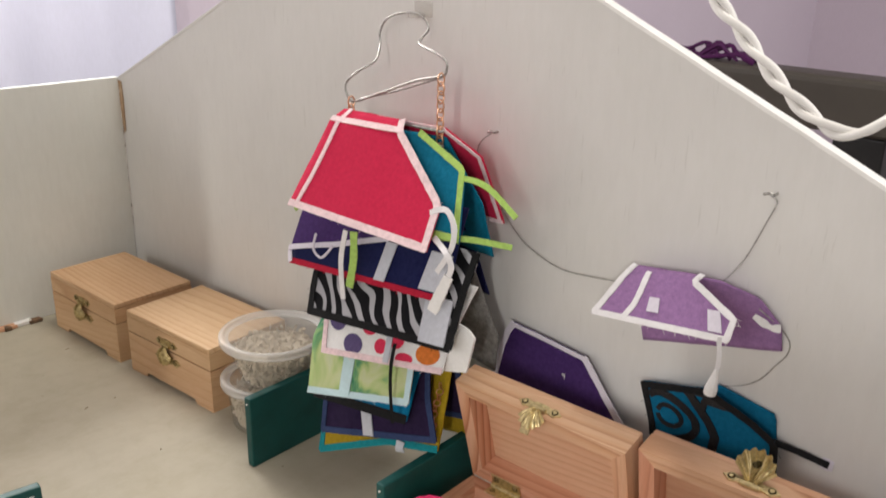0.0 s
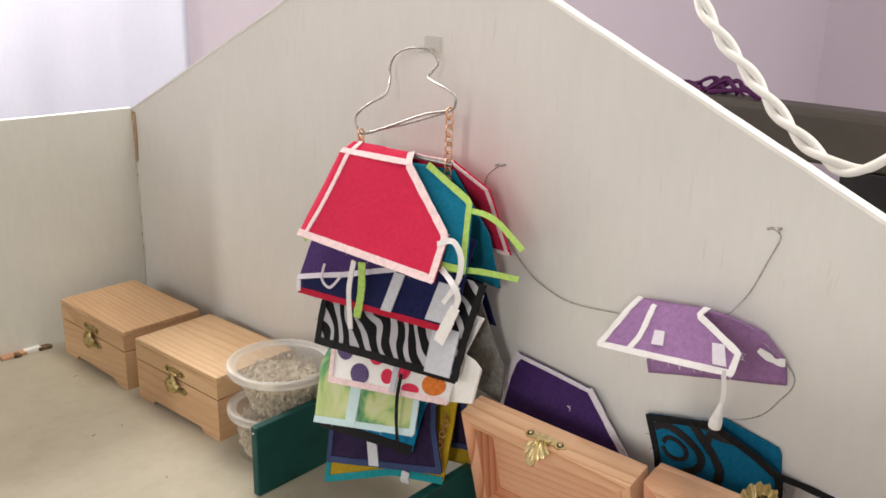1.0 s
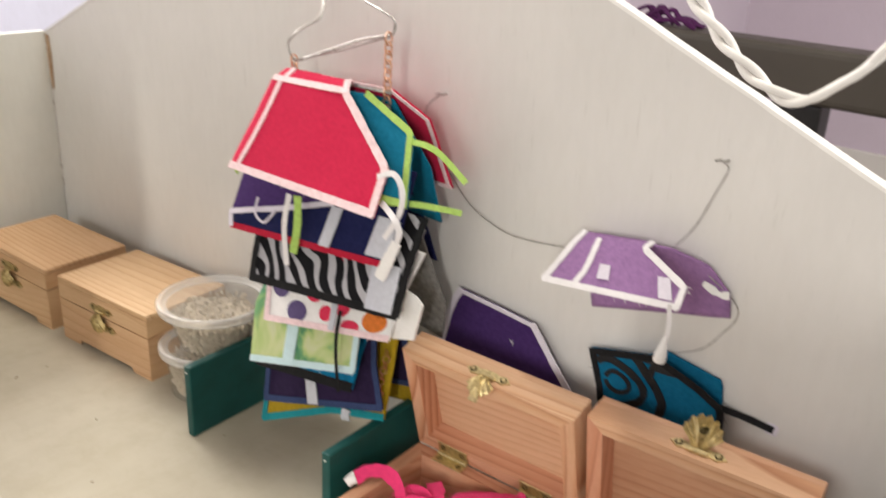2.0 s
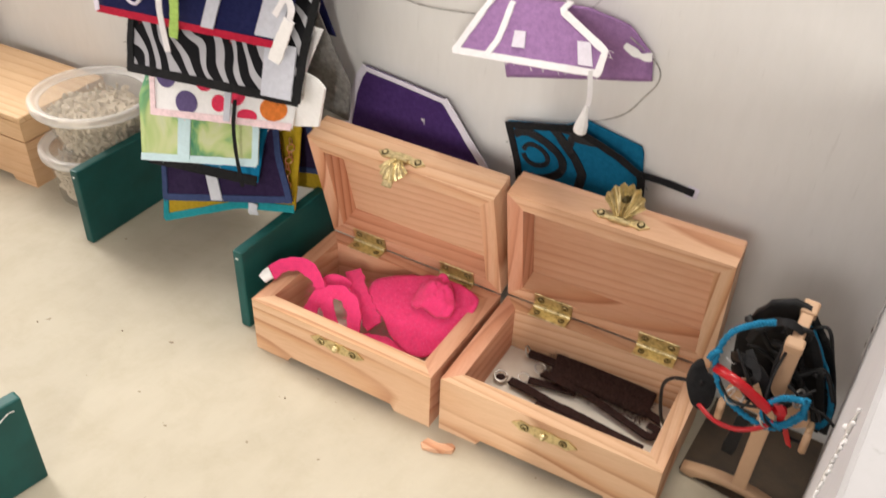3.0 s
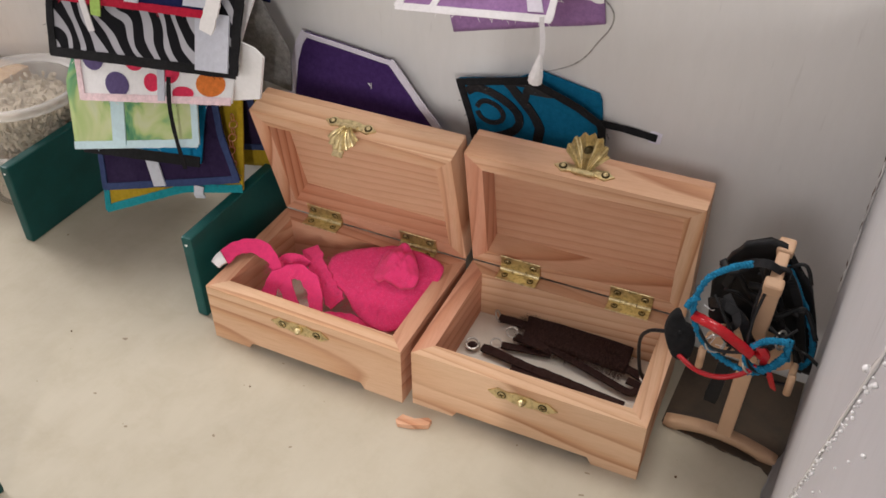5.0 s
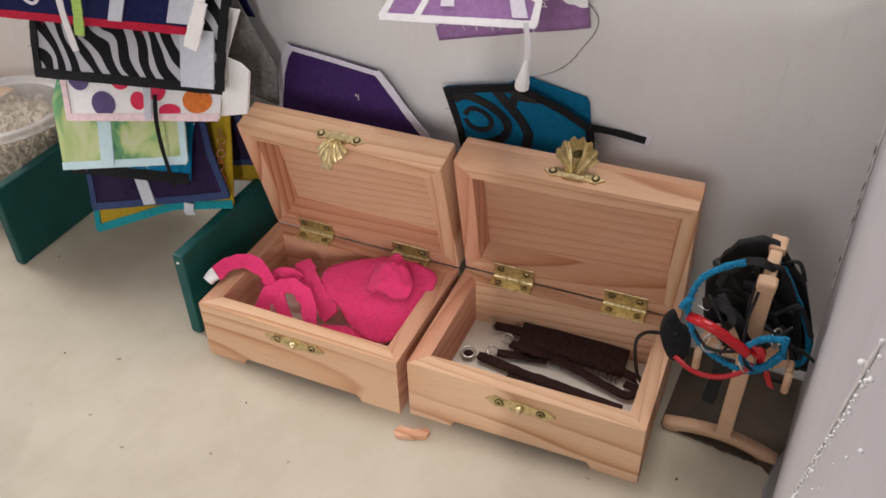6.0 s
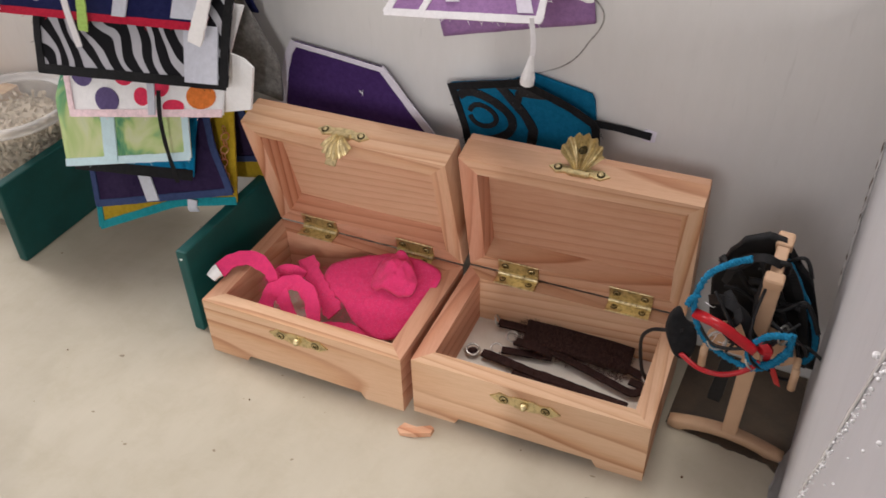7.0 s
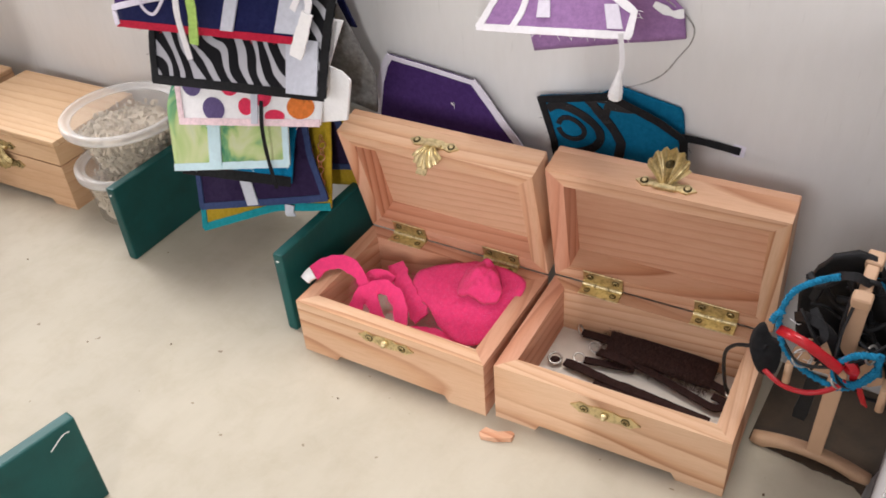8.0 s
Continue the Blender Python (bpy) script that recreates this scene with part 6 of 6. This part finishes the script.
for pts in ([(0.1110, -0.0500, 0.0760), (0.1180, -0.0545, 0.0720), (0.1270, -0.0550, 0.0740), (0.1360, -0.0530, 0.0800), (0.1440, -0.0470, 0.0860)],
            [(0.1300, -0.0440, 0.0960), (0.1290, -0.0500, 0.0860), (0.1300, -0.0545, 0.0760), (0.1330, -0.0550, 0.0690), (0.1390, -0.0520, 0.0650)],
            [(0.1140, -0.0470, 0.0900), (0.1200, -0.0520, 0.0850), (0.1250, -0.0530, 0.0770), (0.1230, -0.0530, 0.0690)],
            [(0.1350, -0.0500, 0.0860), (0.1410, -0.0500, 0.0820), (0.1470, -0.0440, 0.0740), (0.1500, -0.0380, 0.0640)]):
    bm = bmesh.new()
    tube(bm, spline(pts, 8), 0.00075, 6, False, lambda t: 0.8 + 0.4 * noise.noise((t * 7, 3, 1)))
    part("rein", bm, BLACK_LEATHER, hood, "", True)


def braided(points, radius, closed=False, pitch=0.0024):
    """Two strands twisted round one another along a line."""
    pts = spline(points, 16, closed)
    bm = bmesh.new()
    length = 0.0
    for ph in (0, math.pi):
        out, s = [], 0.0
        for i, p in enumerate(pts):
            d = pts[min(i + 1, len(pts) - 1)] - pts[max(i - 1, 0)]
            if i:
                s += (p - pts[i - 1]).length
            d.normalize()
            u = d.cross(Vector((0.3, 0.9, 0.2)))
            u.normalize()
            w = d.cross(u)
            a = ph + 2 * math.pi * s / pitch
            out.append(p + radius * 0.55 * (math.cos(a) * u + math.sin(a) * w))
        tube(bm, out, radius * 0.62, 7)
    return bm


halter = thing("rope_halter", "bright blue braided rope halter hung on the bridle stand", "halter", "", STAND)
part("rope", braided([(0.1230, -0.0440, 0.1060), (0.1171, -0.0480, 0.1050), (0.1105, -0.0500, 0.0985), (0.1083, -0.0505, 0.0851), (0.1128, -0.0510, 0.0726), (0.1219, -0.0520, 0.0660), (0.1343, -0.0530, 0.0650), (0.1425, -0.0510, 0.0730), (0.1428, -0.0500, 0.0830)], 0.00125), ROPE_BLUE, halter, "", True)
part("rope", braided([(0.1425, -0.0515, 0.0830), (0.1358, -0.0530, 0.0822), (0.1306, -0.0535, 0.0757), (0.1316, -0.0535, 0.0690), (0.1377, -0.0530, 0.0685), (0.1428, -0.0515, 0.0765)], 0.00125), ROPE_BLUE, halter, "", True)
part("rope", braided([(0.1345, -0.0320, 0.1000), (0.1429, -0.0290, 0.0843), (0.1500, -0.0275, 0.0695), (0.1525, -0.0280, 0.0581), (0.1495, -0.0310, 0.0535), (0.1450, -0.0360, 0.0600), (0.1425, -0.0460, 0.0760)], 0.00125), ROPE_BLUE, halter, "", True)
part("tuft", braided([(0.1092, -0.0510, 0.0900), (0.1070, -0.0520, 0.0880), (0.1062, -0.0525, 0.0850)], 0.0011), ROPE_BLUE, halter, "", True)

ribbon = thing("red_ribbon", "glossy red satin ribbon reins on the bridle stand", "ribbon", "", STAND)
part("length", loose_band([(0.1100, -0.0520, 0.0815), (0.1150, -0.0560, 0.0842), (0.1205, -0.0568, 0.0832), (0.1262, -0.0555, 0.0790), (0.1320, -0.0540, 0.0745)], 0.0044, (0.1, -0.6, 0.75), 0.0016, 8, 0.1, 0.3), RIBBON_RED, ribbon, "", True)
part("length", loose_band([(0.1075, -0.0510, 0.0590), (0.1150, -0.0552, 0.0588), (0.1230, -0.0560, 0.0598), (0.1300, -0.0545, 0.0630), (0.1350, -0.0530, 0.0690)], 0.0022, (0.1, -0.6, 0.75), 0.0009, 8, 0.1, 0.3), RIBBON_RED, ribbon, "", True)
part("length", loose_band([(0.1320, -0.0530, 0.0800), (0.1365, -0.0540, 0.0760), (0.1370, -0.0510, 0.0690), (0.1400, -0.0490, 0.0630), (0.1432, -0.0470, 0.0545)], 0.0030, (0.3, -0.8, 0.5), 0.0005, 8, 0.1, 1.2), RIBBON_RED, ribbon)
part("knot", lumpy_disc(0, 0, 0.0028, 0.0022, 0.0, 0.0016, 33, None, 0.0024), RIBBON_RED, ribbon, "", True).matrix_local = pose(0.1355, -0.0525, 0.0745, 60, 0, 0)

# ---- details of the stable's walls ----
GLUE, nt, bsdf = nodes_of("clear_glue_drops", 0.12, 0.0, 0.6)
bsdf.inputs["Transmission Weight"].default_value = 0.15
bsdf.inputs["Base Color"].default_value = (0.82, 0.81, 0.80, 1)
nt.links.new(ramp(nt, noise_of(nt, coords(nt), 300.0), [(0.3, (0.08,) * 3), (0.7, (0.22,) * 3)]), bsdf.inputs["Roughness"])
rnd = random.Random(4)
trim = thing("bead_trim", "line of clear shiny glue beads down the right wall", "trim")
for k in range(84):
    z = 0.118 + 0.104 * k / 83 + rnd.uniform(-0.001, 0.001)
    y = -0.1560 - 0.58 * (z - 0.133) + rnd.uniform(-0.0008, 0.0008)
    y -= rnd.uniform(0.0, 0.0028)
    if k % 9 == 1:
        y -= rnd.uniform(0.003, 0.014)
    bm = bmesh.new()
    bmesh.ops.create_icosphere(bm, subdivisions=2, radius=rnd.uniform(0.00016, 0.00034))
    for v in bm.verts:
        v.co *= 1 + 0.18 * noise.noise(v.co * 900 + Vector((k, 0, 0)))
    ob = part("bead", bm, GLUE, trim, "", True)
    ob.location = (X1 - 0.0111 * (YB - y) - 0.0004, y, z)
bm = bmesh.new()
tube(bm, spline([(X1 - 0.0111 * (YB - y) - 0.0003, y, z) for y, z in ((-0.146, 0.116), (-0.153, 0.130), (-0.168, 0.155), (-0.186, 0.188), (-0.204, 0.220))], 14), 0.00045, 8, False, lambda t: 0.7 + 0.7 * noise.noise((t * 22, 1, 2)))
part("glue_line", bm, GLUE, trim, "", True)
bm = bmesh.new()
bmesh.ops.create_icosphere(bm, subdivisions=3, radius=0.0006)
for v in bm.verts:
    v.co *= 1 + 0.2 * noise.noise(v.co * 300)
ob = part("bead", bm, GLUE, trim, "large milky glue blob", True)
ob.location = (X1 - 0.0031, -0.1950, 0.2080)

# a torn skin of paint that curls from the foot of the side wall, and a smear of red under it
bm = bmesh.new()
rows = []
for i in range(40):
    y = -0.030 - 0.0042 * i
    w = 0.0022 + 0.0055 * (i / 39) ** 0.8 + 0.0022 * noise.noise((y * 210, 4, 1)) + 0.0012 * noise.noise((y * 620, 8, 1))
    x1 = X1 - 0.0111 * (YB - y) - 0.0003
    rows.append([bm.verts.new((x1 - max(0.0006, w) * a, y, 0.0004 + 0.0085 * (1 - a) ** 2 + 0.0012 * a * (1 + noise.noise((y * 300, a * 3, 2))))) for a in (1.0, 0.75, 0.5, 0.25, 0.0)])
for a, b in zip(rows, rows[1:]):
    for k in range(4):
        bm.faces.new((a[k], a[k + 1], b[k + 1], b[k]))
bmesh.ops.solidify(bm, geom=bm.faces[:], thickness=0.0003)
structure("trim_paint_skin", bm, DIMMED_SIDE_PAINT, "torn grey skin of paint along the wall foot", "trim")

# rough bead of paint and gaps in the corners
CRACK = painted("brown_chipped_gap", (0.20, 0.12, 0.07), (0.08, 0.05, 0.03), 0.8, 200.0, 0.3)
for x, side in ((X1, -1), (X0, 1)):
    bm = bmesh.new()
    pts = [(x + side * (0.0004 + 0.0005 * noise.noise((z * 160, 3, side))), YB - 0.0004 - 0.0004 * noise.noise((z * 120, 9, side)), z) for z in [0.055 + 0.002 * k for k in range(66)]]
    tube(bm, pts, 0.0009, 6, False, lambda t: 0.35 + 0.9 * abs(noise.noise((t * 34, side, 5))))
    structure("trim_corner", bm, EDGE_PAINT, "flaking white paint in the stable corner", "trim")
    bm = bmesh.new()
    pts = [(x + side * (0.0009 + 0.0004 * noise.noise((z * 200, 7, side))), YB - 0.0008, z) for z in [0.06 + 0.002 * k for k in range(52)]]
    tube(bm, pts, 0.0006, 6, False, lambda t: max(0.05, 1.4 * noise.noise((t * 26, side, 11))))
    structure("trim_corner_gap", bm, CRACK, "brown chipped gap in the stable corner", "trim")
bm = bmesh.new()
prism(bm, [(X0 + 0.0006, 0.1925), (X0 + 0.0052, 0.1920), (X0 + 0.0062, 0.1780), (X0 + 0.0050, 0.1500), (X0 + 0.0022, 0.1480), (X0 + 0.0006, 0.1600)], 0.0007, "y", YB - 0.0009)
structure("trim_torn_tape", bm, painted("torn_tape", (0.36, 0.22, 0.12), (0.50, 0.36, 0.24), 0.4, 90.0), "torn brown tape in the wall corner", "trim")

# worn lip of pale filler and bare wood along the foot of the left wall
debris = thing("floor_filler", "crumbled strip of filler and bare wood at the wall foot", "filler")
for k, (x, y, l, mat) in enumerate(((-0.5410, -0.112, 0.020, PINE_Y), (-0.5420, -0.094, 0.014, EDGE_PAINT), (-0.5400, -0.082, 0.010, CRACK), (-0.5405, -0.130, 0.016, EDGE_PAINT), (-0.5390, -0.103, 0.006, CRACK))):
    bm = bmesh.new()
    block(bm, (-0.0026, 0, 0), (0.0034, l, 0.0032), 0.0008, 2)
    for v in bm.verts:
        v.co += Vector((0.0012, 0.001, 0.0008)) * noise.noise(v.co * 220 + Vector((k * 3, 0, 0)))
        v.co.z = max(0.0, v.co.z)
    ob = part("lump", bm, mat, debris)
    ob.location = (x, y, 0.0)
# bare brown board, its colour also darkened for the corner's shade
SHADED_STAIN = painted("shaded_brown_board", (0.090, 0.064, 0.043), (0.056, 0.041, 0.030), 0.65, 60.0, 0.3)
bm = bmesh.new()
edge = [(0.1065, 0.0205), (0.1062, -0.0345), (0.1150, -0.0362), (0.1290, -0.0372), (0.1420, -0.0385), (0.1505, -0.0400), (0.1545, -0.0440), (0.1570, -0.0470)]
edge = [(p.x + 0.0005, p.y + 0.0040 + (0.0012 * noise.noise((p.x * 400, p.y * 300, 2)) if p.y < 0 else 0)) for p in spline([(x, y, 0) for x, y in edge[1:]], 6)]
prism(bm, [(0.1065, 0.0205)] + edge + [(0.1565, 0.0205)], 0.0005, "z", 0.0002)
structure("trim_shaded_stain", bm, SHADED_STAIN, "bare brown board in the floor corner, darkened for the shade there", "trim")
rnd = random.Random(11)
specks = thing("floor_crumb", "dark crumb lying on the cream floor", "crumb", "crumbs on the floor")
specks_m = bmesh.new()
bmesh.ops.create_icosphere(specks_m, subdivisions=1, radius=0.0006)
part("grain", specks_m, CRACK, specks)
specks.matrix_world = pose(0.1205, -0.0560, 0.0004)
for x, y in ((-0.062, -0.098), (0.015, -0.130), (-0.16, -0.11), (-0.20, -0.13), (-0.29, -0.10), (-0.24, -0.16)):
    copy_thing(specks, pose(x, y, 0.0003, 20, 10, rnd.uniform(0, 180)) @ Matrix.Scale(rnd.uniform(0.45, 0.9), 4))

# ---- what is seen over the gable ----
CORD = painted("white_flex", (0.82, 0.80, 0.76), (0.78, 0.76, 0.72), 0.35, 60.0, 0.05)
cord = thing("twisted_cord", "white twisted electric flex looping behind the gable", "cord", "", settled((-0.0082, 0.12, 0.246), (0.0051, 0.0015, -0.0006), (0, 0.41, -0.36)))
base = [(-0.30, 0.20, 1.70), (-0.26, 0.18, 0.80), (-0.1600, 0.14, 0.420), (-0.1050, 0.13, 0.335), (-0.0700, 0.12, 0.2930), (-0.0428, 0.12, 0.2662), (-0.0210, 0.12, 0.2454), (-0.0008, 0.12, 0.2310), (0.0172, 0.12, 0.2254), (0.0335, 0.12, 0.2350), (0.0550, 0.12, 0.2600), (0.0900, 0.13, 0.3400), (0.14, 0.15, 0.80), (0.16, 0.16, 1.70)]
pts = spline(base, 24)
for ph in (0, math.pi):
    out, s = [], 0.0
    for i, p in enumerate(pts):
        if i:
            s += (p - pts[i - 1]).length
        a = ph + 2 * math.pi * s / 0.046
        out.append(p + Vector((0.0017 * math.cos(a), 0.0017 * math.sin(a), 0.0017 * math.cos(a))))
    bm = bmesh.new()
    tube(bm, out, 0.0023, 10)
    part("strand", bm, CORD, cord, "", True)

bench = thing("dark_bench", "dark brown board on black legs behind the stable", "bench", "", pose(0.004, 0.003, 0.0083))
bm = bmesh.new()
block(bm, (-1.10, 1.00, 0.035), (1.30, 1.07, 0.118), 0.012, 3)
part("seat", bm, DARK_WOOD, bench)
BLACK_METAL = painted("black_metal", (0.012, 0.012, 0.012), (0.02, 0.02, 0.02), 0.4, 20.0, 0.05)
for x in (-0.31, -0.95, 1.1):
    bm = bmesh.new()
    block(bm, (x, 1.01, -0.70), (x + 0.075, 1.06, 0.034), 0.004)
    part("leg", bm, BLACK_METAL, bench)
scarf = thing("purple_scarf", "crumpled purple cloth lying on the dark bench", "cloth", "", pose(0.004, 0.003, 0.0083))
PLUM = felt("plum_cloth", (0.055, 0.009, 0.055))
rnd = random.Random(23)
for k in range(10):
    x = -0.60 + 0.013 * k
    h = 0.122 + 0.020 * math.exp(-((k - 5) / 3.2) ** 2)
    y = 1.02 + rnd.uniform(-0.006, 0.03)
    pts = [(x - rnd.uniform(0.02, 0.05), y, 0.120), (x, y + 0.004, h + rnd.uniform(-0.003, 0.006)), (x + rnd.uniform(0.012, 0.025), y, h - rnd.uniform(0.0, 0.008)), (x + rnd.uniform(0.03, 0.05), y - 0.006, 0.120)]
    part("fold", loose_band(pts, rnd.uniform(0.005, 0.011), (0.1, -0.7, 0.7), 0.003, 8, 0.5, rnd.uniform(-0.9, 0.9)), PLUM, scarf, "", True)

# curtain beside the room corner
bm = bmesh.new()
cols = []
for i in range(61):
    t = i / 60
    y = -0.28 + 0.76 * t
    x = -1.262 + 0.016 * math.sin(t * 13 + 0.6) + 0.003 * math.sin(t * 41 + 1)
    cols.append([(x, y), (x - 0.004, y)])
rows = [[[bm.verts.new((x, y, z)) for x, y in c] for z in (-0.68, 0.56)] for c in cols]
for a, b in zip(rows, rows[1:]):
    bm.faces.new((a[0][0], b[0][0], b[1][0], a[1][0]))
    bm.faces.new((a[0][1], a[1][1], b[1][1], b[0][1]))
    bm.faces.new((a[0][0], a[0][1], b[0][1], b[0][0]))
    bm.faces.new((a[1][0], b[1][0], b[1][1], a[1][1]))
for c in (rows[0], rows[-1]):
    bm.faces.new((c[0][0], c[1][0], c[1][1], c[0][1]))
tagged(link_mesh("curtain", bm, CURTAIN, None, "", True), "pale blue lilac curtain hanging in soft folds", "curtain")
